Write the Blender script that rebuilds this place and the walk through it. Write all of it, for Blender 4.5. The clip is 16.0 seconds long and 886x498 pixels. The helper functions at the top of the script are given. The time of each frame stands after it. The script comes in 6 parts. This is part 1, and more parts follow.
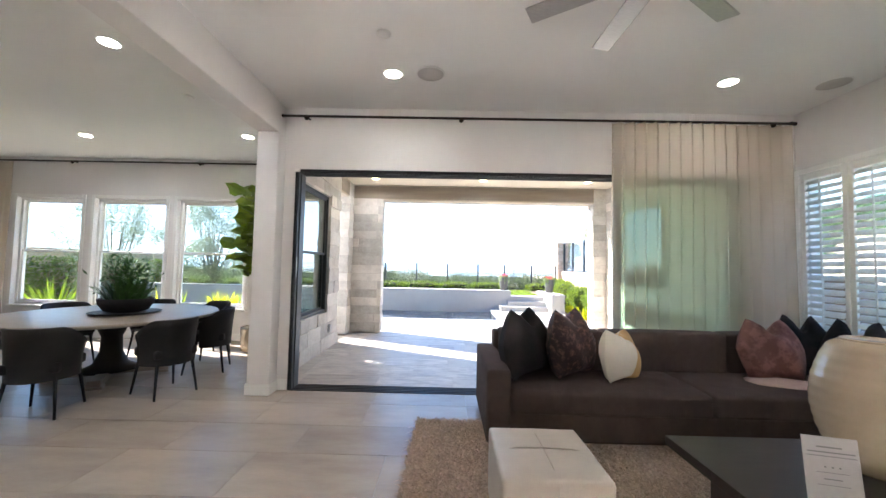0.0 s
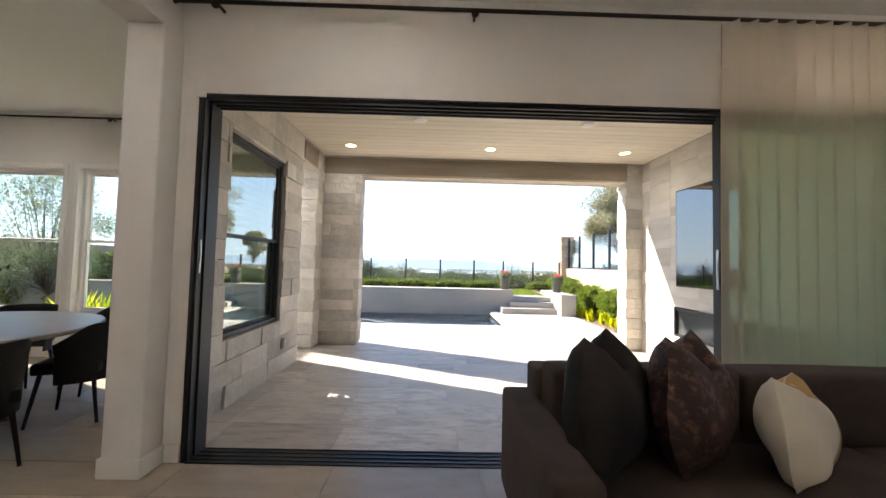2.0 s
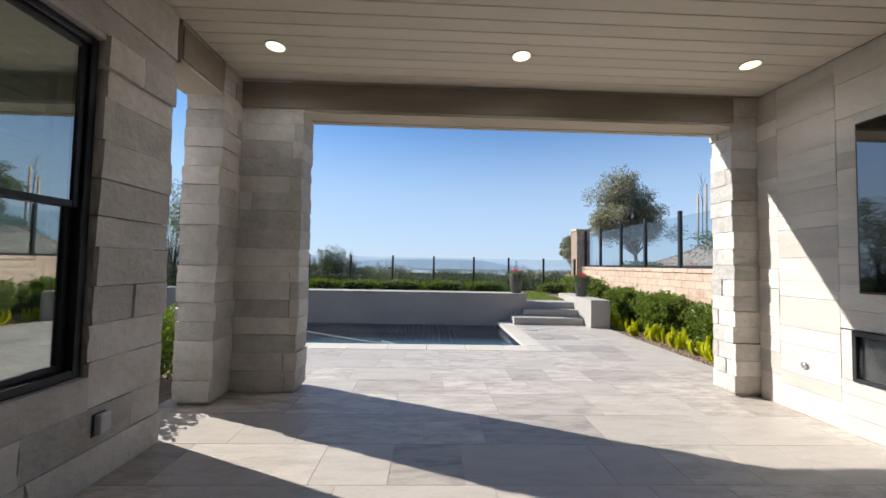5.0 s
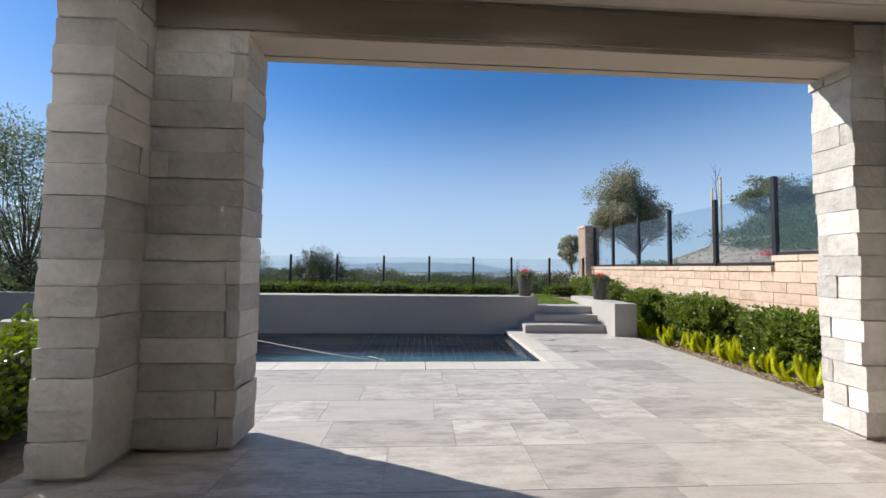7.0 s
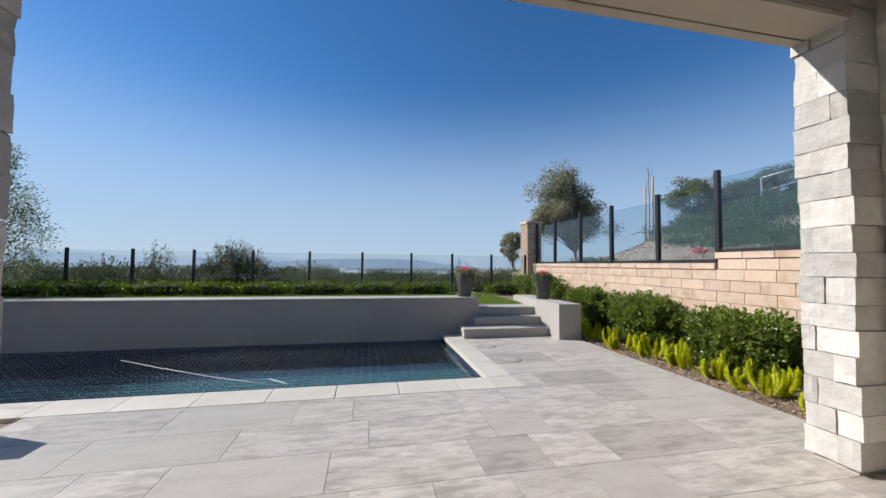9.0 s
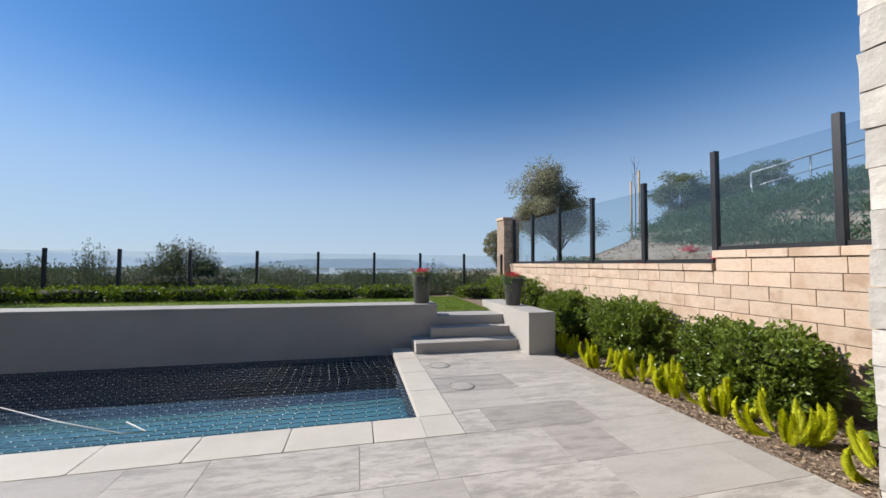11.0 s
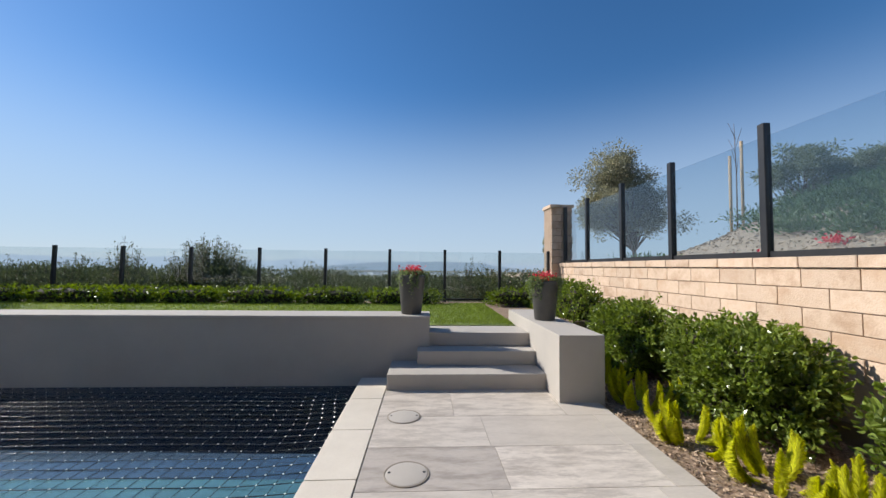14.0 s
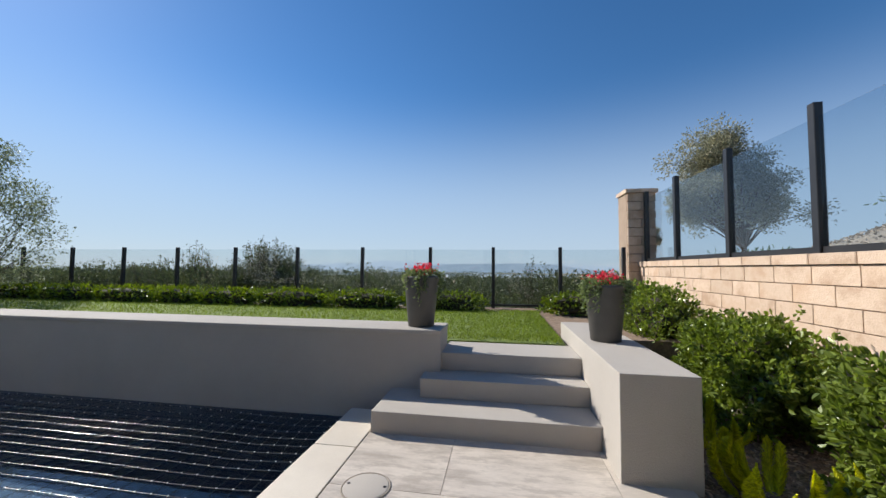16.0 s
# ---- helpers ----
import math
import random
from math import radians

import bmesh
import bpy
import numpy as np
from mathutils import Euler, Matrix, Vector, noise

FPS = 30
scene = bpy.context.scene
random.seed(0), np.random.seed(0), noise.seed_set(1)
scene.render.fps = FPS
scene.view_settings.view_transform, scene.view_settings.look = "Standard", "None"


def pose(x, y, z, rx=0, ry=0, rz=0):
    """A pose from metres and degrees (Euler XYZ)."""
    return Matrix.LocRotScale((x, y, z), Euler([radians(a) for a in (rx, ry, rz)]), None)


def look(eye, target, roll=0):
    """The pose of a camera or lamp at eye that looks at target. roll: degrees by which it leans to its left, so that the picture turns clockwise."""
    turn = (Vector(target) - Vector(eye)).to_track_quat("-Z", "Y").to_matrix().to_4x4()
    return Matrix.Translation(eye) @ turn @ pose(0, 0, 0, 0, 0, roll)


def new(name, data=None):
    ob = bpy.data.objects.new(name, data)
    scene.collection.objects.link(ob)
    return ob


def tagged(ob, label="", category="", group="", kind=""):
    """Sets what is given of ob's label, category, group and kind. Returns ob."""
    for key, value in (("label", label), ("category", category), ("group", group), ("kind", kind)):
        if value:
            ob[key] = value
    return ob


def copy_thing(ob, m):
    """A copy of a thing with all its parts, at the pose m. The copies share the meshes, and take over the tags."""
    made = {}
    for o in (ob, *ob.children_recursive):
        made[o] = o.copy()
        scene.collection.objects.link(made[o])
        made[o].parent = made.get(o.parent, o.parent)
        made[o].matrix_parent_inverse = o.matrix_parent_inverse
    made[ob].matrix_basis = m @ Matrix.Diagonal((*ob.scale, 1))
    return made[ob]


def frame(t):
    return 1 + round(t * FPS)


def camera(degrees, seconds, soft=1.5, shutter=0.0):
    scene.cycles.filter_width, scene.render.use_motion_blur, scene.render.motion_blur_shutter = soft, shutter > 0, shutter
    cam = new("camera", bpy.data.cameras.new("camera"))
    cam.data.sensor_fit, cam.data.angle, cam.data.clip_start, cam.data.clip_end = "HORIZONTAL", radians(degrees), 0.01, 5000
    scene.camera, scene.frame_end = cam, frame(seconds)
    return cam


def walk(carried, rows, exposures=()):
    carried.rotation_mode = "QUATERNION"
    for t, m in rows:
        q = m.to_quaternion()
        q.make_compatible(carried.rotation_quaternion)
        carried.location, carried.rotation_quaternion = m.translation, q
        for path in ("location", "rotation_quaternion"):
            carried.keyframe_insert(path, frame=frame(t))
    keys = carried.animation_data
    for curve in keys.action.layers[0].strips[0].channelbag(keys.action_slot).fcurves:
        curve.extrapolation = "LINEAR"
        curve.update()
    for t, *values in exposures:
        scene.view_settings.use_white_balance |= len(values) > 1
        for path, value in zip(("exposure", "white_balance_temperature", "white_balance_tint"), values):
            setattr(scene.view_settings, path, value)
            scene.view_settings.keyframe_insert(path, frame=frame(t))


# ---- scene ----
cam = camera(101.3, 16.0)
PATH = [
    (0, (0.514, -0.111, 1.408), (0.49, 1.886, 1.505), 1.2),
    (0.5, (0.499, 0.234, 1.353), (0.496, 2.232, 1.447), 1.3),
    (1, (0.473, 0.618, 1.347), (0.481, 2.616, 1.441), 1.3),
    (1.5, (0.488, 1.06, 1.36), (0.507, 3.058, 1.445), 1.4),
    (2, (0.427, 1.504, 1.352), (0.455, 3.502, 1.436), 1.4),
    (2.5, (0.389, 1.924, 1.345), (0.425, 3.922, 1.425), 1.4),
    (3, (0.414, 2.353, 1.333), (0.456, 4.351, 1.41), 1.3),
    (3.5, (0.406, 2.789, 1.347), (0.455, 4.787, 1.426), 1.3),
    (4, (0.454, 3.138, 1.318), (0.51, 5.136, 1.4), 1.3),
    (4.2, (0.475, 3.289, 1.314), (0.532, 5.286, 1.395), 1.3),
    (6.3, (0.315, 4.625, 1.238), (0.41, 6.62, 1.336), 0.8),
    (6.5, (0.307, 4.738, 1.239), (0.407, 6.733, 1.339), 0.8),
    (7, (0.352, 4.993, 1.211), (0.46, 6.988, 1.313), 0.7),
    (7.5, (0.392, 5.212, 1.2), (0.507, 7.206, 1.302), 0.7),
    (8, (0.417, 5.428, 1.216), (0.611, 7.416, 1.314), 0.7),
    (8.5, (0.554, 5.647, 1.196), (0.869, 7.619, 1.298), 0.6),
    (9, (0.671, 5.85, 1.236), (1.078, 7.806, 1.322), 0.6),
    (9.5, (0.825, 6.13, 1.282), (1.3, 8.071, 1.36), 0.4),
    (11.8, (1.809, 7.06, 1.22), (2.231, 9.013, 1.313), 0.5),
    (12, (1.889, 7.178, 1.196), (2.265, 9.14, 1.291), 0.4),
    (12.5, (2.092, 7.475, 1.206), (2.38, 9.452, 1.298), 0.4),
    (13, (2.314, 7.748, 1.174), (2.571, 9.729, 1.269), 0.5),
    (13.5, (2.481, 7.94, 1.191), (2.66, 9.93, 1.288), 0.5),
    (14, (2.639, 8.253, 1.189), (2.738, 10.248, 1.286), 0.6),
    (14.5, (2.79, 8.504, 1.16), (2.844, 10.501, 1.257), 0.5),
    (15, (2.961, 8.771, 1.152), (2.908, 10.768, 1.254), 0.5),
    (15.5, (3.07, 9.056, 1.165), (2.895, 11.046, 1.267), 0.4),
    (16, (3.189, 9.301, 1.161), (2.88, 11.274, 1.265), 0.5),
]
EXPOSURES = [(0.0, 3.0, 5950, 10), (1.0, 2.7, 6000, 10), (2.0, 2.1, 6750, 10), (3.0, 1.55, 6450, 10), (4.0, 0.97, 6200, 10), (6.5, 0.64, 6100, 10),
             (9.0, 0.38, 6050, 10), (12.5, 0.46, 6300, 10), (16.0, 0.48, 6400, 10)]
walk(cam, [(t, look(eye, target, roll)) for t, eye, target, roll in PATH], EXPOSURES)

# ---- world and sun ----
SUN_EL, SUN_AZ = 35.3, math.atan2(-0.914, 0.404)   # azimuth from +y towards +x
world = bpy.data.worlds.new("world")
scene.world = world
world.use_nodes = True
wn = world.node_tree.nodes
sky = wn.new("ShaderNodeTexSky")
sky.sky_type, sky.sun_disc = "NISHITA", False
sky.sun_elevation, sky.sun_rotation = radians(SUN_EL), SUN_AZ
sky.altitude, sky.air_density, sky.dust_density, sky.ozone_density = 400, 1.0, 0.15, 4.0
wn["Background"].inputs["Strength"].default_value = 0.088
sat = wn.new("ShaderNodeHueSaturation")
sat.inputs["Saturation"].default_value = 1.2
world.node_tree.links.new(sky.outputs[0], sat.inputs["Color"])
world.node_tree.links.new(sat.outputs[0], wn["Background"].inputs[0])
sun_data = bpy.data.lights.new("sun", "SUN")
sun_data.energy, sun_data.angle, sun_data.color = 4.6, radians(0.55), (1.0, 0.94, 0.85)
sun = new("sun", sun_data)
_h = math.cos(radians(SUN_EL))
sun.matrix_world = look((0, 0, 30), (0.914 * _h, -0.404 * _h, 30 - math.sin(radians(SUN_EL))))


# ---- materials ----
def links(m, a, b):
    m.node_tree.links.new(a, b)


def pbr(name, c1, c2=None, scale=3.0, rough=0.6, bump=0.0, bscale=40.0, metal=0.0, vary=0.0, stretch=(1, 1, 1), fine=0.06,
        spec=0.5, island=False, c3=None, contrast=(0.35, 0.65), rrough=0.0, mottle=False, relief=0.01):
    """A surface of two mixed tones, fine grain, relief, and a change of value from piece to piece."""
    m = bpy.data.materials.new(name)
    m.use_nodes = True
    n = m.node_tree.nodes
    p = n["Principled BSDF"]
    geo = n.new("ShaderNodeNewGeometry")
    info = n.new("ShaderNodeObjectInfo")
    rnd = geo.outputs["Random Per Island"] if island else info.outputs["Random"]
    shift = n.new("ShaderNodeVectorMath")
    shift.operation = "MULTIPLY_ADD"
    shift.inputs[1].default_value = stretch
    comb = n.new("ShaderNodeCombineXYZ")
    mul = n.new("ShaderNodeMath")
    mul.operation = "MULTIPLY"
    mul.inputs[1].default_value = 37.0 if vary else 0.0
    links(m, rnd, mul.inputs[0])
    for k in range(3):
        links(m, mul.outputs[0], comb.inputs[k])
    links(m, geo.outputs["Position"], shift.inputs[0])
    links(m, comb.outputs[0], shift.inputs[2])
    big = n.new("ShaderNodeTexNoise")
    big.inputs["Scale"].default_value, big.inputs["Detail"].default_value, big.inputs["Roughness"].default_value = scale, 9, 0.66
    links(m, shift.outputs[0], big.inputs["Vector"])
    ramp = n.new("ShaderNodeValToRGB")
    e = ramp.color_ramp.elements
    c2 = c2 or c1
    e[0].position, e[0].color = contrast[0], (*c1, 1)
    e[1].position, e[1].color = contrast[1], (*c2, 1)
    if c3:
        mid = e.new((contrast[0] + contrast[1]) / 2)
        mid.color = (*c3, 1)
    links(m, big.outputs[0], ramp.inputs[0])
    small = n.new("ShaderNodeTexNoise")
    small.inputs["Scale"].default_value, small.inputs["Detail"].default_value = bscale, 5
    links(m, shift.outputs[0], small.inputs["Vector"])
    hsv = n.new("ShaderNodeHueSaturation")
    val = n.new("ShaderNodeMath")
    val.operation = "MULTIPLY_ADD"
    val.inputs[1].default_value, val.inputs[2].default_value = 2 * vary, 1 - vary
    links(m, rnd, val.inputs[0])
    val2 = n.new("ShaderNodeMath")
    val2.operation = "MULTIPLY_ADD"
    val2.inputs[1].default_value = 2 * fine
    links(m, small.outputs[0], val2.inputs[0])
    add = n.new("ShaderNodeMath")
    add.operation = "SUBTRACT"
    add.inputs[1].default_value = fine
    links(m, val.outputs[0], add.inputs[0])
    links(m, add.outputs[0], val2.inputs[2])
    links(m, val2.outputs[0], hsv.inputs["Value"])
    tone = ramp.outputs[0]
    if mottle:
        # some pieces are nearly plain, some heavily marked
        amount, mixc = n.new("ShaderNodeMapRange"), n.new("ShaderNodeMix")
        amount.inputs["From Min"].default_value, amount.inputs["From Max"].default_value = 0.35, 0.8
        amount.inputs["To Min"].default_value, amount.inputs["To Max"].default_value = 0.35, 1.0
        mixc.data_type = "RGBA"
        mixc.inputs[6].default_value = (*[0.5 * (a + b) for a, b in zip(c1, c3 or c2)], 1)
        links(m, rnd, amount.inputs[0])
        links(m, amount.outputs[0], mixc.inputs[0])
        links(m, tone, mixc.inputs[7])
        tone = mixc.outputs[2]
        # flaked scuffs with ragged edges, on part of the pieces
        scuff, edge, mask, both, mixs = n.new("ShaderNodeTexNoise"), n.new("ShaderNodeMapRange"), n.new("ShaderNodeMapRange"), n.new("ShaderNodeMath"), n.new("ShaderNodeMix")
        scuff.inputs["Scale"].default_value, scuff.inputs["Detail"].default_value, scuff.inputs["Roughness"].default_value = 9.0, 10, 0.74
        edge.inputs["From Min"].default_value, edge.inputs["From Max"].default_value = 0.49, 0.58
        mask.inputs["From Min"].default_value, mask.inputs["From Max"].default_value, mask.inputs["To Max"].default_value = 0.35, 0.75, 0.70
        both.operation, mixs.data_type = "MULTIPLY", "RGBA"
        mixs.inputs[7].default_value = (*[v * 0.95 for v in c2], 1)
        links(m, shift.outputs[0], scuff.inputs["Vector"])
        links(m, scuff.outputs[0], edge.inputs[0])
        links(m, rnd, mask.inputs[0])
        links(m, edge.outputs[0], both.inputs[0])
        links(m, mask.outputs[0], both.inputs[1])
        links(m, both.outputs[0], mixs.inputs[0])
        links(m, tone, mixs.inputs[6])
        tone = mixs.outputs[2]
    links(m, tone, hsv.inputs["Color"])
    links(m, hsv.outputs[0], p.inputs["Base Color"])
    p.inputs["Roughness"].default_value, p.inputs["Metallic"].default_value = rough, metal
    p.inputs["Specular IOR Level"].default_value = spec
    if rrough:
        rr = n.new("ShaderNodeMath")
        rr.operation = "MULTIPLY_ADD"
        rr.inputs[1].default_value, rr.inputs[2].default_value = 2 * rrough, rough - rrough
        links(m, big.outputs[0], rr.inputs[0])
        links(m, rr.outputs[0], p.inputs["Roughness"])
    if bump:
        b = n.new("ShaderNodeBump")
        b.inputs["Strength"].default_value, b.inputs["Distance"].default_value = bump, relief
        links(m, small.outputs[0], b.inputs["Height"])
        links(m, b.outputs[0], p.inputs["Normal"])
    return m


def leaf_mat(name, c1, c2, rough=0.45, trans=0.35, spec=0.5):
    m = pbr(name, c1, c2, 2.5, rough, vary=0.35, island=True, fine=0.1, spec=spec)
    n = m.node_tree.nodes
    p, out = n["Principled BSDF"], n["Material Output"]
    t = n.new("ShaderNodeBsdfTranslucent")
    col = p.inputs["Base Color"].links[0].from_socket
    br = n.new("ShaderNodeHueSaturation")
    br.inputs["Saturation"].default_value, br.inputs["Value"].default_value = 1.15, 1.5
    links(m, col, br.inputs["Color"])
    links(m, br.outputs[0], t.inputs[0])
    mix = n.new("ShaderNodeMixShader")
    mix.inputs[0].default_value = trans
    links(m, p.outputs[0], mix.inputs[1])
    links(m, t.outputs[0], mix.inputs[2])
    links(m, mix.outputs[0], out.inputs[0])
    return m


def glass_mat(name, tint, facing_gloss=0.04, rough=0.0):
    """A thin pane: what is behind shows straight through, tinted, under a gloss that grows towards grazing."""
    m = bpy.data.materials.new(name)
    m.use_nodes = True
    n = m.node_tree.nodes
    n.remove(n["Principled BSDF"])
    tr, gl = n.new("ShaderNodeBsdfTransparent"), n.new("ShaderNodeBsdfGlossy")
    tr.inputs[0].default_value = (*tint, 1)
    gl.inputs["Roughness"].default_value = rough
    lw, mix = n.new("ShaderNodeLayerWeight"), n.new("ShaderNodeMixShader")
    pw, fr = n.new("ShaderNodeMath"), n.new("ShaderNodeMath")
    pw.operation, fr.operation = "POWER", "MULTIPLY_ADD"
    pw.inputs[1].default_value = 5.0
    fr.inputs[1].default_value, fr.inputs[2].default_value = 0.75 * (1 - facing_gloss), facing_gloss
    links(m, lw.outputs["Facing"], pw.inputs[0])
    links(m, pw.outputs[0], fr.inputs[0])
    links(m, fr.outputs[0], mix.inputs[0])
    links(m, tr.outputs[0], mix.inputs[1])
    links(m, gl.outputs[0], mix.inputs[2])
    links(m, mix.outputs[0], n["Material Output"].inputs[0])
    return m


def glow(name, col, strength):
    m = bpy.data.materials.new(name)
    m.use_nodes = True
    p = m.node_tree.nodes["Principled BSDF"]
    p.inputs["Base Color"].default_value = (*col, 1)
    p.inputs["Emission Color"].default_value = (*col, 1)
    p.inputs["Emission Strength"].default_value = strength
    return m


PAINT = pbr("wall_paint", (0.73, 0.705, 0.685), (0.76, 0.735, 0.715), 1.2, 0.75, 0.05, 220, fine=0.02)
CEIL = pbr("ceiling_paint", (0.80, 0.79, 0.77), (0.82, 0.81, 0.79), 1.0, 0.85, 0.05, 260, fine=0.02)
TRIM = pbr("trim_paint", (0.80, 0.79, 0.76), None, 2, 0.4, fine=0.02)
TILE = pbr("stone_tile", (0.56, 0.50, 0.43), (0.33, 0.288, 0.245), 5.0, 0.45, 0.16, 60, vary=0.13, stretch=(0.5, 1.7, 1), fine=0.13,
           c3=(0.485, 0.43, 0.37), contrast=(0.39, 0.65), rrough=0.1, mottle=True)
TILE_B = pbr("brown_stone_tile", (0.46, 0.405, 0.35), (0.31, 0.27, 0.23), 7.0, 0.45, 0.16, 60, vary=0.10, stretch=(0.5, 1.7, 1), fine=0.14, c3=(0.41, 0.36, 0.31), contrast=(0.40, 0.62))
TILE_IN = pbr("floor_tile", (0.40, 0.33, 0.26), (0.28, 0.22, 0.17), 1.6, 0.33, 0.04, 60, vary=0.12, stretch=(0.5, 1.5, 1), fine=0.05,
              c3=(0.34, 0.28, 0.22), contrast=(0.40, 0.66), rrough=0.02, mottle=False)
GROUT = pbr("grout", (0.46, 0.42, 0.37), (0.40, 0.36, 0.32), 8, 0.85, 0.2, 120)
COPING = pbr("coping_stone", (0.62, 0.56, 0.47), (0.55, 0.49, 0.41), 2.5, 0.6, 0.1, 90, vary=0.07)
STONE = pbr("limestone", (0.56, 0.525, 0.48), (0.42, 0.39, 0.35), 2.6, 0.85, 0.42, 22, vary=0.20, fine=0.14, c3=(0.51, 0.475, 0.43), relief=0.03)
STONE_S = pbr("sawn_limestone", (0.66, 0.61, 0.54), (0.52, 0.48, 0.43), 2.0, 0.8, 0.35, 45, vary=0.22, fine=0.08, stretch=(1, 0.5, 2.0))
_n = STONE_S.node_tree.nodes
_comb, _cb, _geo, _amt, _inf = _n.new("ShaderNodeTexWave"), _n.new("ShaderNodeBump"), _n.new("ShaderNodeNewGeometry"), _n.new("ShaderNodeMapRange"), _n.new("ShaderNodeObjectInfo")
_comb.bands_direction = "Z"
_comb.inputs["Scale"].default_value, _comb.inputs["Distortion"].default_value, _comb.inputs["Detail"].default_value, _comb.inputs["Detail Scale"].default_value = 24.0, 1.2, 3, 2.0
_amt.inputs["To Min"].default_value, _amt.inputs["To Max"].default_value = 0.05, 0.75
_cb.inputs["Distance"].default_value = 0.006
links(STONE_S, _geo.outputs["Position"], _comb.inputs["Vector"])
links(STONE_S, _inf.outputs["Random"], _amt.inputs[0])
links(STONE_S, _amt.outputs[0], _cb.inputs["Strength"])
links(STONE_S, _comb.outputs["Fac"], _cb.inputs["Height"])
_p = _n["Principled BSDF"]
links(STONE_S, _p.inputs["Normal"].links[0].from_socket, _cb.inputs["Normal"])
links(STONE_S, _cb.outputs[0], _p.inputs["Normal"])
STUCCO = pbr("stucco", (0.39, 0.355, 0.315), (0.43, 0.395, 0.35), 1.4, 0.9, 0.35, 160, fine=0.05)
STUCCO_B = pbr("beam_stucco", (0.45, 0.39, 0.31), (0.49, 0.43, 0.35), 1.4, 0.9, 0.2, 160, fine=0.03)
BEAM = pbr("beam_wood", (0.23, 0.19, 0.15), (0.28, 0.24, 0.19), 3, 0.6, 0.15, 50, stretch=(0.3, 3, 3))
PLANK = pbr("painted_boards", (0.68, 0.61, 0.50), (0.71, 0.64, 0.53), 1.5, 0.55, 0.05, 80, island=True, vary=0.05, stretch=(0.3, 3, 1))
BLACKM = pbr("black_metal", (0.018, 0.018, 0.02), (0.028, 0.027, 0.028), 5, 0.38, metal=0.2, fine=0.03)
BRONZE = pbr("dark_frame", (0.010, 0.011, 0.014), (0.018, 0.019, 0.023), 3, 0.42, metal=0.2, fine=0.03)
CMU = pbr("tan_block", (0.50, 0.345, 0.235), (0.43, 0.295, 0.20), 2.6, 0.9, 0.45, 70, vary=0.10, fine=0.09, c3=(0.58, 0.44, 0.33))
MORTAR = pbr("mortar", (0.36, 0.27, 0.20), (0.30, 0.22, 0.16), 5, 0.95, 0.3, 80)
GLASS = glass_mat("window_glass", (0.93, 0.96, 0.94))
GLASS_G = glass_mat("green_tinted_glass", (0.91, 0.985, 0.94))
GLASS_F = glass_mat("fence_glass", (0.92, 0.945, 0.95), 0.03)
GLASS_D = glass_mat("dusty_fence_glass", (0.86, 0.90, 0.92), 0.07)
GLASS_R = glass_mat("coated_glass", (0.55, 0.70, 0.61), 0.43)
SOILM = pbr("bark_mulch", (0.30, 0.21, 0.145), (0.17, 0.115, 0.075), 14, 0.95, 1.0, 55, fine=0.3)


# ---- mesh helpers ----
def box(x0, x1, y0, y1, z0, z1, bevel=0.0, seg=1):
    bm = bmesh.new()
    bmesh.ops.create_cube(bm, size=1.0)
    for v in bm.verts:
        v.co = Vector(((x0 + x1) / 2 + v.co.x * (x1 - x0), (y0 + y1) / 2 + v.co.y * (y1 - y0), (z0 + z1) / 2 + v.co.z * (z1 - z0)))
    if bevel:
        bmesh.ops.bevel(bm, geom=bm.edges[:], offset=bevel, segments=seg, affect="EDGES", profile=0.6)
    return bm


def cyl(r0, r1, z0, z1, seg=24, cx=0.0, cy=0.0):
    bm = bmesh.new()
    bmesh.ops.create_cone(bm, cap_ends=True, segments=seg, radius1=r0, radius2=r1, depth=z1 - z0)
    bmesh.ops.translate(bm, verts=bm.verts, vec=(cx, cy, (z0 + z1) / 2))
    return bm


def lathe(profile, seg=36):
    """A turned body from (radius, height) pairs."""
    bm = bmesh.new()
    rings = []
    for r, z in profile:
        rings.append([bm.verts.new((r * math.cos(2 * math.pi * k / seg), r * math.sin(2 * math.pi * k / seg), z)) for k in range(seg)])
    for a, b in zip(rings, rings[1:]):
        for k in range(seg):
            bm.faces.new((a[k], a[(k + 1) % seg], b[(k + 1) % seg], b[k]))
    bm.faces.new(rings[0][::-1])
    bm.faces.new(rings[-1])
    for f in bm.faces:
        f.smooth = True
    return bm


def tube(pts, r, sides=8, r_end=None):
    """A round bar along a line of points, tapering to r_end."""
    bm = bmesh.new()
    pts = [Vector(p) for p in pts]
    rings = []
    for i, p in enumerate(pts):
        d = (pts[min(i + 1, len(pts) - 1)] - pts[max(i - 1, 0)]).normalized()
        a = d.orthogonal().normalized()
        b = d.cross(a)
        rr = r if r_end is None else r + (r_end - r) * i / (len(pts) - 1)
        if i and rings:
            ref = (rings[-1][0].co - pts[i - 1])
            a = (ref - d * ref.dot(d)).normalized()
            b = d.cross(a)
        rings.append([bm.verts.new(p + rr * (a * math.cos(2 * math.pi * k / sides) + b * math.sin(2 * math.pi * k / sides))) for k in range(sides)])
    for u, w in zip(rings, rings[1:]):
        for k in range(sides):
            f = bm.faces.new((u[k], u[(k + 1) % sides], w[(k + 1) % sides], w[k]))
            f.smooth = True
    bm.faces.new(rings[0][::-1])
    bm.faces.new(rings[-1])
    return bm


def merge(*bms):
    out = bmesh.new()
    for b in bms:
        me = bpy.data.meshes.new("tmp")
        b.to_mesh(me)
        b.free()
        out.from_mesh(me)
        bpy.data.meshes.remove(me)
    return out


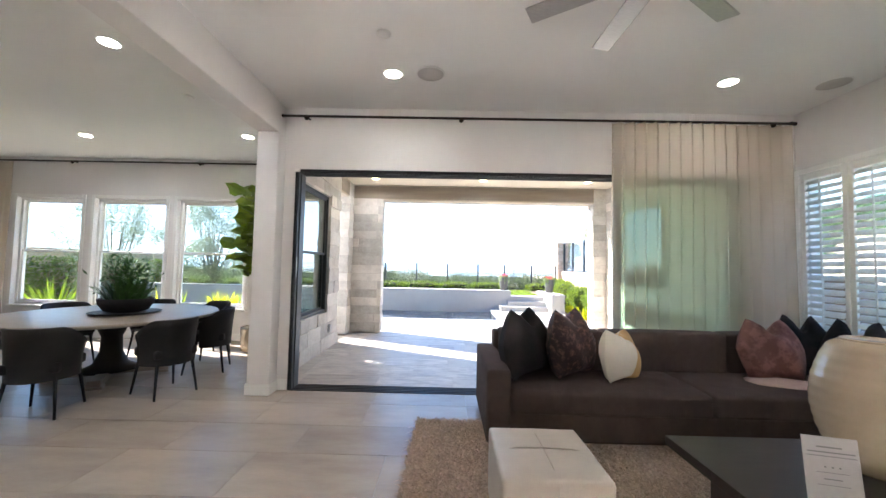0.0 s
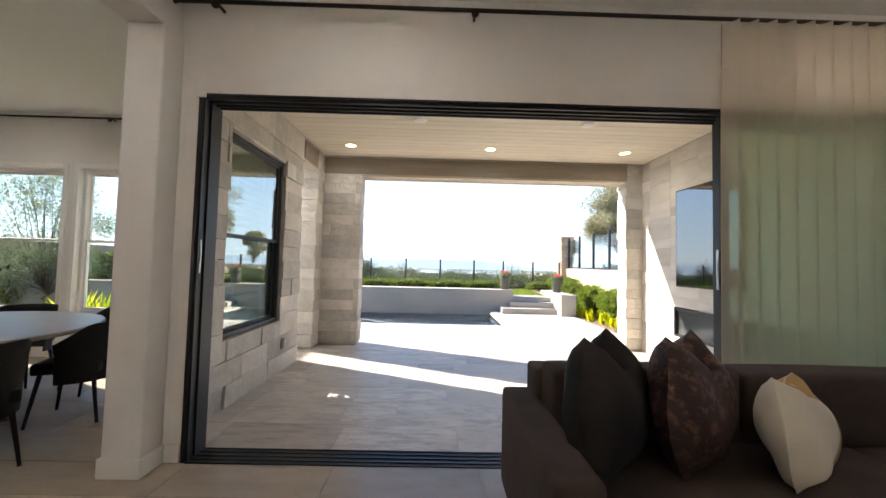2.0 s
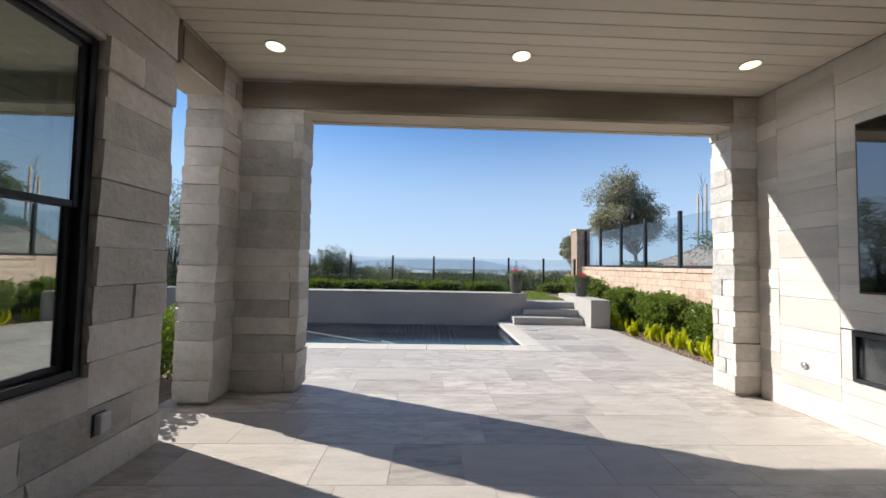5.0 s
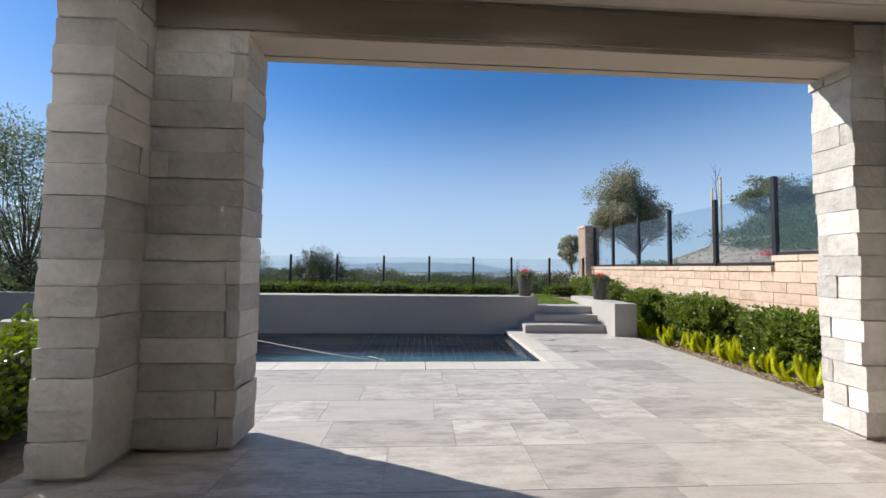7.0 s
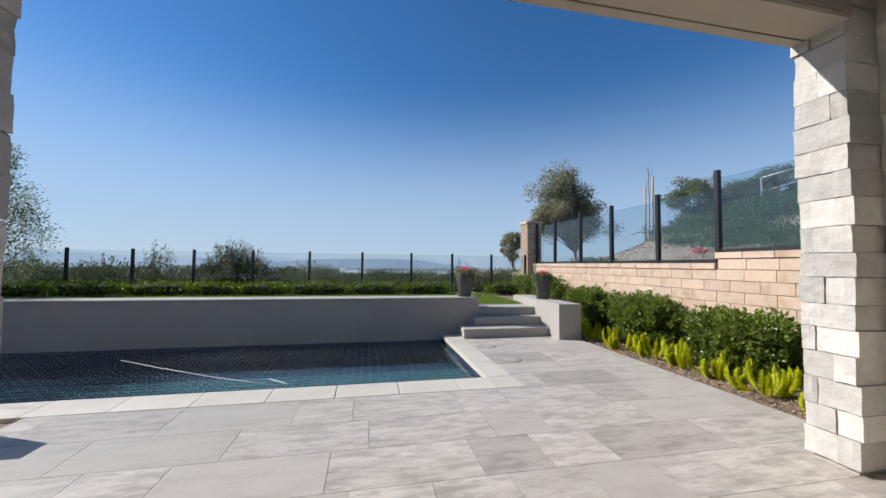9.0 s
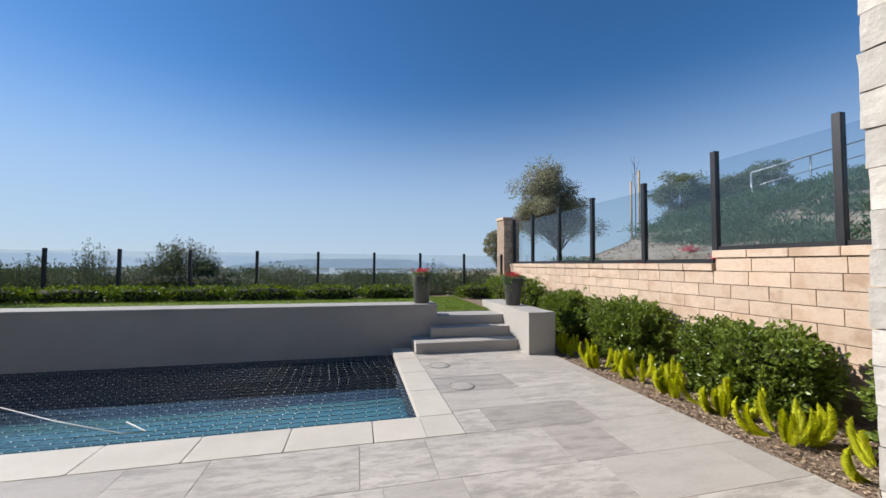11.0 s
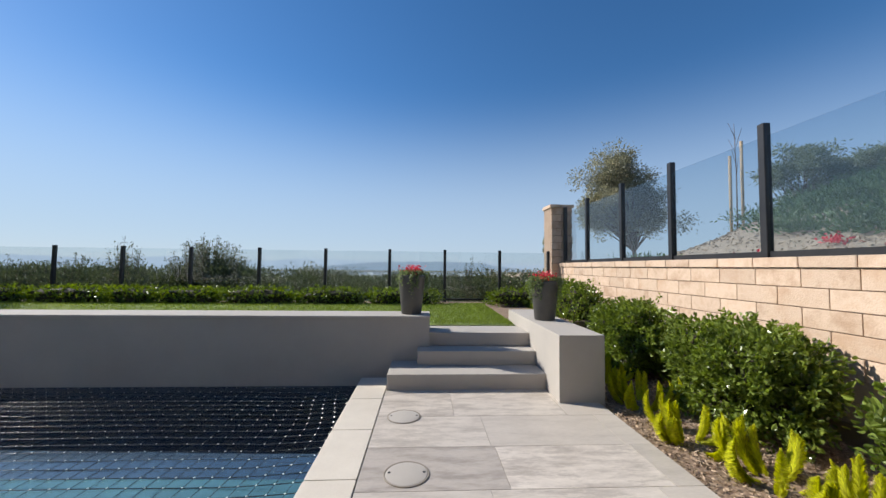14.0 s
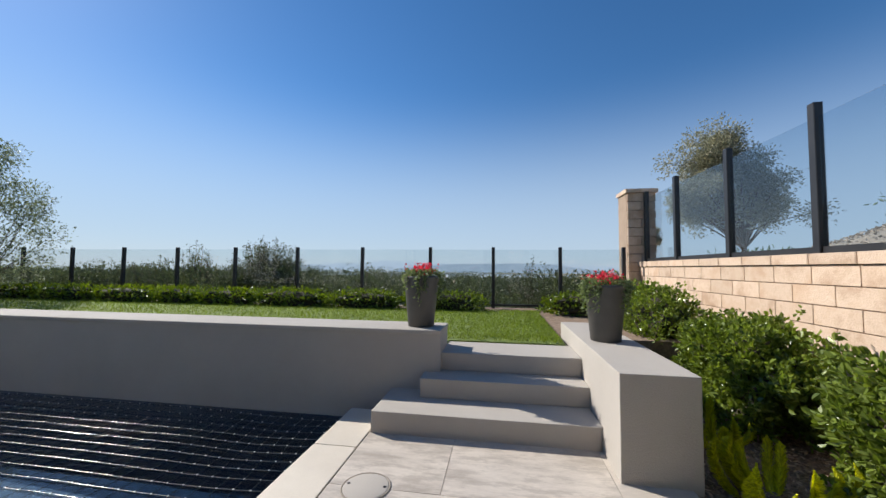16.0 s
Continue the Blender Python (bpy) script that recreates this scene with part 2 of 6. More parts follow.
def moved(bm, m):
    bmesh.ops.transform(bm, matrix=m, verts=bm.verts)
    return bm


def mesh_of(name, bm, material):
    me = bpy.data.meshes.new(name)
    bmesh.ops.recalc_face_normals(bm, faces=bm.faces)
    bm.to_mesh(me)
    bm.free()
    me.materials.append(material)
    return me


def part(name, bm, material, parent=None, label=""):
    ob = new(name, mesh_of(name, bm, material))
    ob.parent = parent
    return tagged(ob, label)


def raw(name, verts, faces, material, parent=None, label="", smooth=False):
    me = bpy.data.meshes.new(name)
    me.from_pydata(verts, [], faces)
    me.materials.append(material)
    if smooth:
        me.polygons.foreach_set("use_smooth", [True] * len(me.polygons))
    ob = new(name, me)
    ob.parent = parent
    return tagged(ob, label)


def thing(name, loc, label, category, group="", rz=0.0):
    ob = new(name)
    ob.empty_display_size = 0.1
    ob.matrix_world = pose(*loc, 0, 0, rz)
    return tagged(ob, label, category, group)


def struct(name, bm, material, label="", category=""):
    ob = part(name, bm, material)
    return tagged(ob, label, category, kind="structure")


def piece(name, me, parent, x, y, z, sx, sy, sz, rz=0.0):
    ob = new(name, me)
    ob.parent = parent
    ob.matrix_basis = Matrix.LocRotScale((x, y, z), Euler((0, 0, rz)), (sx, sy, sz))
    return ob


# ---- setting: house ----
CH = 3.21      # room ceiling
PC = 3.10      # patio ceiling
RW = 4.43      # right wall of the living room
PX = 3.83      # right wall of the patio
SX = -1.475    # stone face of the dining wing
WY0, WY1 = 3.99, 4.17   # wall with the sliding door
DY = 6.45      # dining window wall, inside face

wall_door = struct("wall_north", merge(
    box(-1.70, -1.24, WY0, WY1, 0, CH), box(-1.24, PX + 0.02, WY0, WY1, 2.49, CH), box(PX + 0.02, RW + 0.2, WY0, WY1, 0, CH)),
    PAINT, "white painted wall around the wide sliding door opening", "wall")
struct("pillar", box(-1.60, -1.362, 3.80, 3.99, 0, 2.86, 0.012, 2), PAINT, "white painted square pillar under the ceiling beam", "pillar")
struct("ceiling_beam", box(-1.615, -1.375, -4.6, 3.99, 2.862, CH - 0.002, 0.012, 2), PAINT, "white painted dropped ceiling beam", "beam")
struct("ceiling_living", box(-1.6, RW + 0.2, -4.8, WY1, CH, CH + 0.12), CEIL, "white painted living room ceiling", "ceiling")
struct("ceiling_dining", box(-9.2, -1.6, -4.8, DY + 0.2, CH + 0.06, CH + 0.18), CEIL, "white painted dining room ceiling", "ceiling")
struct("wall_south", box(-9.2, RW + 0.2, -4.8, -4.6, 0, CH + 0.06), PAINT, "plain white painted wall behind the rooms", "wall")
struct("wall_west", box(-9.2, -9.0, -4.6, DY + 0.2, 0, CH + 0.06), PAINT, "plain white painted dining room wall", "wall")
struct("wall_east", merge(box(RW, RW + 0.2, -4.6, 2.02, 0, CH), box(RW, RW + 0.2, 3.91, WY0, 0, CH), box(RW, RW + 0.2, 2.02, 3.91, 0, 0.75),
                          box(RW, RW + 0.2, 2.02, 3.91, 2.50, CH)), PAINT, "white painted wall with a shuttered window", "wall")
WIN = [(-7.42, -6.20), (-5.97, -4.65), (-4.44, -3.15)]
WZ0, WZ1 = 0.57, 2.53
bms = [box(-9.0, WIN[0][0], DY, DY + 0.2, 0, CH + 0.06), box(WIN[0][1], WIN[1][0], DY, DY + 0.2, 0, CH + 0.06),
       box(WIN[1][1], WIN[2][0], DY, DY + 0.2, 0, CH + 0.06), box(WIN[2][1], -1.70, DY, DY + 0.2, 0, CH + 0.06)]
for a, b in WIN:
    bms += [box(a, b, DY, DY + 0.2, 0, WZ0), box(a, b, DY, DY + 0.2, WZ1, CH + 0.06)]
struct("wall_dining", merge(*bms), PAINT, "white painted dining wall with three windows", "wall")
SW = (4.78, 5.97, 0.62, 2.54)   # window in the stone-faced wall
struct("wall_wing", merge(box(-1.70, -1.54, WY1, SW[0], 0, CH + 0.06), box(-1.70, -1.54, SW[1], DY + 0.06, 0, CH + 0.06),
                          box(-1.70, -1.54, SW[0], SW[1], 0, SW[2]), box(-1.70, -1.54, SW[0], SW[1], SW[3], CH + 0.06)), PAINT,
       "white painted inner face of the stone wing wall", "wall")
struct("wall_patio_east", box(PX + 0.05, PX + 0.30, WY1, 7.78, 0, PC + 0.3), STUCCO, "rendered wall behind the stone facing", "wall")
# unseen slabs added over both ceilings to block sun and sky
struct("patio_ceiling_slab", box(-1.9, PX + 0.3, WY1, 7.78, PC + 0.02, PC + 0.35), STUCCO_B, "unseen rendered slab keeping sun off the covered patio", "roof")
struct("house_roof", box(-9.3, RW + 0.3, -4.9, DY + 0.3, CH + 0.19, CH + 0.5), STUCCO_B, "unseen plain slab keeping sun and sky out of the house", "roof")

# boards of the patio ceiling
bms, y, k = [], WY1, 0
while y < 7.44:
    bms.append(box(-1.48, PX, y + 0.005, min(y + 0.142, 7.46), PC - 0.004, PC + 0.02, 0.004))
    y += 0.142
struct("ceiling_patio", merge(*bms), PLANK, "beige painted tongue and groove patio ceiling boards", "ceiling")

# beams round the patio
struct("front_beam", merge(box(-1.48, 3.55, 7.455, 7.47, 2.81, PC - 0.03, 0.004)), BEAM, "brown fascia board over the patio opening", "beam")
struct("front_beam_soffit", merge(box(-0.88, 3.56, 7.471, 7.70, 2.78, PC + 0.3), box(-0.88, 3.56, 7.708, 7.78, 2.775, PC + 0.3)), STUCCO_B, "beige rendered beam over the patio opening", "beam")
struct("side_beam", box(-1.82, -1.495, 6.62, 7.16, 2.78, PC + 0.3), STUCCO_B, "beige rendered beam over the side opening", "beam")
struct("side_beam_board", box(-1.494, -1.48, 6.62, 7.47, 2.81, PC - 0.03, 0.004), BEAM, "brown fascia board over the side opening", "beam")

# sub-floors under the tiles
floor_in = struct("floor", merge(box(-9.0, RW, -4.6, 4.0, -0.2, -0.0045), box(-9.0, -1.70, 4.0, DY, -0.2, -0.0045)), GROUT, "large beige stone tiles laid in a running pattern", "floor")
pavement = struct("pavement", merge(box(-1.95, 4.20, 4.0, 9.37, -0.2, -0.0045), box(2.28, 4.20, 9.37, 11.84, -0.2, -0.0045)),
                  GROUT, "large beige limestone patio paving slabs", "patio")
# ground round the garden, with the pool left out
LAWN = 0.45
struct("bed", box(4.19, 5.66, 3.0, 16.1, -0.3, -0.03), SOILM, "brown bark mulch in the planting bed", "mulch bed")
struct("side_bed", box(-9.5, -1.95, 6.65, 9.37, -0.3, -0.03), SOILM, "dark mulch bed beside the house", "mulch bed")
struct("lawn_base", merge(box(-12.0, 3.82, 12.90, 16.2, -0.3, LAWN - 0.02), box(-12.0, 2.70, 12.72, 12.90, -0.3, LAWN - 0.02), box(3.82, 5.66, 13.42, 16.2, -0.3, LAWN - 0.03)), SOILM, "raised earth under the lawn", "ground")
GRASS = pbr("turf", (0.13, 0.18, 0.03), (0.18, 0.235, 0.045), 6, 0.8, 1.0, 150, fine=0.25)
lawn = struct("lawn", merge(box(-12.0, 2.70, 12.76, 15.50, LAWN - 0.02, LAWN + 0.005), box(2.70, 3.80, 12.88, 15.50, LAWN - 0.02, LAWN + 0.005)), GRASS, "bright green clipped artificial turf lawn", "lawn")

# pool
# plaster colours carry the water's dimming of light, darker with depth
BASIN = pbr("deep_water_plaster", (0.006, 0.014, 0.040), (0.009, 0.019, 0.052), 3, 0.8, 0.1, 60)
SHELF = pbr("shallow_water_plaster", (0.038, 0.10, 0.135), (0.050, 0.125, 0.165), 3, 0.8, 0.1, 60)
WATERLINE = pbr("waterline_tile", (0.03, 0.07, 0.10), (0.05, 0.10, 0.14), 10, 0.25)
PXR, PYN, PYF, PXL = 2.0, 9.74, 12.30, -8.0
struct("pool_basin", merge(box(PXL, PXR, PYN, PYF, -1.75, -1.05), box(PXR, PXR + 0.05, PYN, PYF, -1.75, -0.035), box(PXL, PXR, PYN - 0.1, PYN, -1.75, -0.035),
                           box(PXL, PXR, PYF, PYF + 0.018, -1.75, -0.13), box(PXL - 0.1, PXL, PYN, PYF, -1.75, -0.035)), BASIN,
       "swimming pool basin, deep-water darkness painted into its plaster", "pool")
struct("pool_shelf", box(PXL + 0.01, PXR - 0.005, PYN + 0.005, 10.90, -1.045, -0.50, 0.02, 2), SHELF, "shelf along the pool edge, shallow-water tint painted into its plaster", "pool shelf")
# middle depth: water dimming put into the plaster colour
STEP_B = pbr("mid_water_plaster", (0.010, 0.028, 0.070), (0.014, 0.036, 0.085), 3, 0.8, 0.1, 60)
struct("pool_step", box(PXL + 0.01, PXR - 0.005, 10.902, 11.38, -1.045, -0.68, 0.02, 2), STEP_B, "step below the pool shelf, mid-water dimming painted into its plaster", "pool step")
water_m = bpy.data.materials.new("water")
water_m.use_nodes = True
wp = water_m.node_tree.nodes["Principled BSDF"]
wp.inputs["Base Color"].default_value = (0.55, 0.85, 0.9, 1)
wp.inputs["Roughness"].default_value, wp.inputs["IOR"].default_value, wp.inputs["Transmission Weight"].default_value = 0.02, 1.33, 1.0
wtex = water_m.node_tree.nodes.new("ShaderNodeTexNoise")
wtex.inputs["Scale"].default_value, wtex.inputs["Detail"].default_value = 7.0, 2
wb = water_m.node_tree.nodes.new("ShaderNodeBump")
wb.inputs["Strength"].default_value, wb.inputs["Distance"].default_value = 0.10, 0.012
links(water_m, wtex.outputs[0], wb.inputs["Height"])
links(water_m, wb.outputs[0], wp.inputs["Normal"])
bm = bmesh.new()
bm.faces.new([bm.verts.new(c) for c in ((PXL, PYN, -0.11), (PXR, PYN, -0.11), (PXR, PYF, -0.11), (PXL, PYF, -0.11))])
water = struct("water", bm, water_m, "still dark blue pool water", "water")
water.visible_shadow = False

# retaining wall, steps and the flanking block
struct("retaining_wall", merge(box(-12.0, 2.70, PYF + 0.02, 12.74, -0.4, 0.605), box(-12.0, 2.705, PYF + 0.005, 12.75, 0.605, 0.64, 0.004)), STUCCO,
       "smooth beige-grey rendered retaining wall behind the pool", "wall")
steps = tagged(new("garden_steps"), "three smooth grey rendered steps up to the lawn", "steps")
steps.matrix_world = pose(3.08, 11.81, 0)
part("step", box(2.29 - 3.08, 3.84 - 3.08, 0, 0.98, -0.1, 0.15, 0.008, 2), STUCCO, steps)
part("step", box(2.57 - 3.08, 3.84 - 3.08, 0.32, 0.98, 0.151, 0.298, 0.008, 2), STUCCO, steps)
part("step", box(2.70 - 3.08, 3.84 - 3.08, 0.58, 1.06, 0.299, 0.445, 0.008, 2), STUCCO, steps)
struct("flank_block", box(3.84, 4.255, 11.46, 13.42, -0.1, 0.59, 0.006, 2), STUCCO, "smooth grey rendered low wall beside the steps", "wall")


# ---- openings: door, windows, shutters ----
door = tagged(new("door_1"), "wide dark bronze multi-slide glass door standing open", "sliding door", kind="structure")
DX0, DX1, DZ = -1.24, PX + 0.02, 2.49
part("frame_jamb", merge(box(DX0, DX0 + 0.028, WY0 - 0.012, WY1 + 0.02, 0, DZ, 0.004), box(DX0 + 0.028, DX0 + 0.04, WY0 + 0.0, WY0 + 0.016, 0, DZ - 0.04),
                         box(DX0 + 0.028, DX0 + 0.04, WY0 + 0.075, WY0 + 0.20, 0, DZ - 0.04, 0.003)), BRONZE, door)
part("frame_jamb", box(DX1 - 0.05, DX1, WY0 - 0.012, WY1 + 0.02, 0, DZ, 0.004), BRONZE, door)
part("frame_head", merge(box(DX0 + 0.028, DX1 - 0.05, WY0 - 0.012, WY1 + 0.02, DZ - 0.022, DZ, 0.004),
                         *[box(DX0 + 0.04, DX1 - 0.05, WY0 + k, WY0 + k + 0.012, DZ - 0.04, DZ - 0.022) for k in (0.0, 0.06, 0.12, 0.17)]), BRONZE, door)
part("threshold", merge(box(DX0 + 0.028, DX1 - 0.05, WY0 - 0.01, WY1 + 0.01, -0.01, 0.006),
                        *[box(DX0 + 0.05, DX1 - 0.05, WY0 + k, WY0 + k + 0.012, 0.006, 0.013, 0.002) for k in (0.02, 0.07, 0.12, 0.165)]), BRONZE, door)
STEEL = pbr("brushed_steel", (0.55, 0.55, 0.56), None, 4, 0.3, metal=1.0)
part("strike_plate", merge(box(DX0 + 0.028, DX0 + 0.032, WY0 + 0.036, WY0 + 0.052, 1.25, 1.48, 0.002), box(DX0 + 0.032, DX0 + 0.035, WY0 + 0.040, WY0 + 0.048, 1.31, 1.42)), STEEL, door)
part("sensor", box(DX0 - 0.002, DX0 + 0.055, WY0 - 0.03, WY0 - 0.013, DZ - 0.035, DZ - 0.005, 0.003), TRIM, door, "small white door sensor")
for k, yy in enumerate((0.018, 0.072, 0.126)):
    y0, x0 = WY0 + yy, 2.40 + 0.03 * k
    panel = part("sliding_panel", merge(box(x0, x0 + 0.065, y0, y0 + 0.045, 0.025, DZ - 0.042, 0.003), box(DX1 - 0.115, DX1 - 0.05, y0, y0 + 0.045, 0.025, DZ - 0.042, 0.003),
                                        box(x0 + 0.065, DX1 - 0.115, y0, y0 + 0.045, 0.025, 0.11), box(x0 + 0.065, DX1 - 0.115, y0, y0 + 0.045, DZ - 0.105, DZ - 0.042)), BRONZE, door)
    pane = part("pane", box(x0 + 0.06, DX1 - 0.11, y0 + 0.019, y0 + 0.026, 0.1, DZ - 0.1), GLASS_G, panel, "green tinted glass")
    pane.visible_shadow = False
    if k == 0:
        part("handle", merge(box(x0 - 0.006, x0 - 0.001, y0 + 0.01, y0 + 0.035, 1.22, 1.50, 0.002), box(x0 - 0.01, x0 - 0.006, y0 + 0.016, y0 + 0.029, 1.30, 1.42, 0.002)), STEEL, panel, "brushed steel flush handle")


def hung_window(name, axis, a0, a1, d0, d1, z0, z1, fmat, gmat, label, sill=None):
    """A single-hung window: frame, two sashes, meeting rail. axis: the wall's run."""
    w = tagged(new(name), label, "window", kind="structure")

    def b(u0, u1, v0, v1, w0, w1, bev=0.003):
        return box(u0, u1, v0, v1, w0, w1, bev) if axis == "x" else box(v0, v1, u0, u1, w0, w1, bev)
    f, mid, dm = 0.045, (z0 + z1) / 2, (d0 + d1) / 2
    part("window_frame", merge(b(a0, a0 + f, d0, d1, z0, z1), b(a1 - f, a1, d0, d1, z0, z1), b(a0 + f, a1 - f, d0, d1, z0, z0 + f), b(a0 + f, a1 - f, d0, d1, z1 - f, z1)), fmat, w)
    for lo, hi, off in ((z0 + f, mid + 0.02, -0.018), (mid - 0.02, z1 - f, 0.012)):
        s = 0.035
        A0, A1, e0, e1 = a0 + f, a1 - f, dm + off - 0.012, dm + off + 0.016
        sash = part("sash", merge(b(A0, A0 + s, e0, e1, lo, hi), b(A1 - s, A1, e0, e1, lo, hi), b(A0 + s, A1 - s, e0, e1, lo, lo + s), b(A0 + s, A1 - s, e0, e1, hi - s, hi)), fmat, w)
        g = part("pane", b(A0 + s - 0.005, A1 - s + 0.005, dm + off - 0.002, dm + off + 0.004, lo + s - 0.005, hi - s + 0.005, 0), gmat, sash)
        g.visible_shadow = False
    if sill:
        part("window_sill", b(a0 - 0.05, a1 + 0.05, sill[0], sill[1], z0 - 0.035, z0 - 0.002, 0.006), fmat, w)
    return w


for i, (a, b_) in enumerate(WIN):
    w = hung_window(f"window_{i + 1}", "x", a + 0.002, b_ - 0.002, DY + 0.06, DY + 0.16, WZ0 + 0.002, WZ1 - 0.002, TRIM, GLASS, "white framed single-hung dining room window",
                    (DY - 0.035, DY + 0.06))
    part("casing", merge(box(a - 0.06, a, DY - 0.018, DY, WZ0, WZ1 + 0.06, 0.004), box(b_, b_ + 0.06, DY - 0.018, DY, WZ0, WZ1 + 0.06, 0.004),
                         box(a, b_, DY - 0.018, DY, WZ1, WZ1 + 0.06, 0.004)), TRIM, w)
wing_win = hung_window("window_4", "y", SW[0] + 0.003, SW[1] - 0.003, -1.60, -1.505, SW[2] + 0.003, SW[3] - 0.003, BRONZE, GLASS_R, "dark framed single-hung window in the stone wall")
# louvres behind that window
shade = tagged(new("window_shutter"), "white louvred shutter inside the dark window", "shutter")
shade.matrix_world = pose(-1.72, 5.35, 0.65)
for k in range(24):
    if k in (11, 12):
        continue
    z = 0.06 + k * 0.075
    for s0, s1 in ((-0.54, -0.03), (0.03, 0.54)):
        part("louvre", moved(box(-0.03, 0.03, s0, s1, -0.005, 0.005, 0.003), pose(0.0, 0, z, 0, 40, 0)), TRIM, shade)
part("stile", merge(*[box(-0.015, 0.015, s - 0.028, s + 0.028, 0, 1.86, 0.003) for s in (-0.57, 0.0, 0.57)]), TRIM, shade)

# plantation shutters on the living room's right wall
sw = tagged(new("window_5"), "white framed living room side window", "window", kind="structure")
part("window_frame", merge(box(RW + 0.02, RW + 0.12, 2.02, 2.07, 0.75, 2.50), box(RW + 0.02, RW + 0.12, 3.86, 3.91, 0.75, 2.50), box(RW + 0.02, RW + 0.12, 2.07, 3.86, 0.75, 0.80),
                           box(RW + 0.02, RW + 0.12, 2.07, 3.86, 2.45, 2.50)), TRIM, sw)
g = part("pane", box(RW + 0.08, RW + 0.086, 2.07, 3.86, 0.80, 2.45), GLASS, sw)
g.visible_shadow = False
part("casing", merge(box(RW - 0.05, RW - 0.002, 3.91, 3.965, 0.69, 2.56, 0.004), box(RW - 0.05, RW - 0.002, 1.96, 3.91, 2.50, 2.56, 0.004), box(RW - 0.05, RW - 0.002, 1.96, 3.91, 0.69, 0.75, 0.004)), TRIM, sw)
for k in range(4):
    y1 = 3.90 - k * 0.47
    sh = thing("plantation_shutter", (RW - 0.028, y1 - 0.235, 0.752), "white wooden plantation shutter with open louvres", "shutter", "living room shutters")
    part("stile", merge(box(-0.014, 0.014, 0.185, 0.232, 0, 1.745, 0.003), box(-0.014, 0.014, -0.232, -0.185, 0, 1.745, 0.003),
                        box(-0.014, 0.014, -0.185, 0.185, 0, 0.07, 0.003), box(-0.014, 0.014, -0.185, 0.185, 1.675, 1.745, 0.003)), TRIM, sh)
    lou = None
    for q in range(22):
        z = 0.11 + q * 0.0728
        if lou is None:
            lou = mesh_of("louvre", moved(box(-0.036, 0.036, -0.184, 0.184, -0.005, 0.005, 0.004), pose(0, 0, 0, 0, -46, 0)), TRIM)
        piece("louvre", lou, sh, 0, 0, z, 1, 1, 1)
    part("tilt_rod", box(-0.046, -0.038, -0.006, 0.006, 0.09, 1.66), TRIM, sh)

# baseboards
BB = 0.12
struct("baseboard", merge(box(-1.614, -1.348, 3.786, 3.80, 0, BB, 0.004), box(-1.614, -1.60, 3.80, 3.99, 0, BB, 0.004), box(-1.362, -1.348, 3.80, 3.99, 0, BB, 0.004), box(-1.348, -1.25, 3.976, 3.99, 0, BB, 0.004),
                          box(PX + 0.03, RW, 3.976, 3.99, 0, BB, 0.004), box(RW - 0.014, RW, -4.6, 3.976, 0, BB, 0.004), box(-9.0, -1.70, DY - 0.014, DY, 0, BB, 0.004)), TRIM, "white painted baseboards", "baseboard")
struct("crown_trim", merge(box(-9.0, -1.70, DY - 0.05, DY, CH - 0.01, CH + 0.058, 0.01)), TRIM, "white painted crown moulding", "trim")

# ---- curtain rods and curtains ----
IRON = pbr("black_iron", (0.02, 0.016, 0.014), (0.03, 0.024, 0.02), 6, 0.45, metal=0.6)


def curtain_rod(x0, x1, y, z, brackets, wall_y, label):
    rod = thing("curtain_rod", ((x0 + x1) / 2, y, z), label, "curtain rod")
    h = (x1 - x0) / 2
    part("rod", tube([(-h, 0, 0), (h, 0, 0)], 0.014, 10), IRON, rod)
    for s in (-1, 1):
        part("finial", moved(cyl(0.024, 0.018, -0.03, 0.03, 14), pose(s * (h + 0.02), 0, 0, 0, 90, 0)), IRON, rod)
    for bx in brackets:
        part("bracket", merge(box(bx - rod.location.x - 0.008, bx - rod.location.x + 0.008, 0.0, wall_y - y, -0.008, 0.008), moved(cyl(0.026, 0.026, -0.006, 0.006, 14), pose(bx - rod.location.x, 0, -0.02, 90, 0, 0))), IRON, rod)


curtain_rod(-1.37, 4.30, 3.885, 3.07, (-1.10, 0.64, 2.55, 4.1), WY0, "black iron curtain rod above the sliding door")
curtain_rod(-8.6, -1.9, DY - 0.10, 3.19, (-8.2, -6.35, -4.0, -2.3), DY, "black iron curtain rod above the dining windows")

CURT = bpy.data.materials.new("sheer_linen")
CURT.use_nodes = True
_n = CURT.node_tree.nodes
_p = _n["Principled BSDF"]
_p.inputs["Base Color"].default_value, _p.inputs["Roughness"].default_value = (0.66, 0.57, 0.46, 1), 0.9
_t, _x = _n.new("ShaderNodeBsdfTranslucent"), _n.new("ShaderNodeBsdfTransparent")
_t.inputs[0].default_value = (0.84, 0.74, 0.60, 1)
_w = _n.new("ShaderNodeTexNoise")
_w.inputs["Scale"].default_value = 300
_b = _n.new("ShaderNodeBump")
_b.inputs["Strength"].default_value = 0.15
links(CURT, _w.outputs[0], _b.inputs["Height"])
links(CURT, _b.outputs[0], _p.inputs["Normal"])
_m1, _m2 = _n.new("ShaderNodeMixShader"), _n.new("ShaderNodeMixShader")
_m1.inputs[0].default_value, _m2.inputs[0].default_value = 0.62, 0.40
links(CURT, _p.outputs[0], _m1.inputs[1])
links(CURT, _t.outputs[0], _m1.inputs[2])
links(CURT, _m1.outputs[0], _m2.inputs[1])
links(CURT, _x.outputs[0], _m2.inputs[2])
links(CURT, _m2.outputs[0], _n["Material Output"].inputs[0])


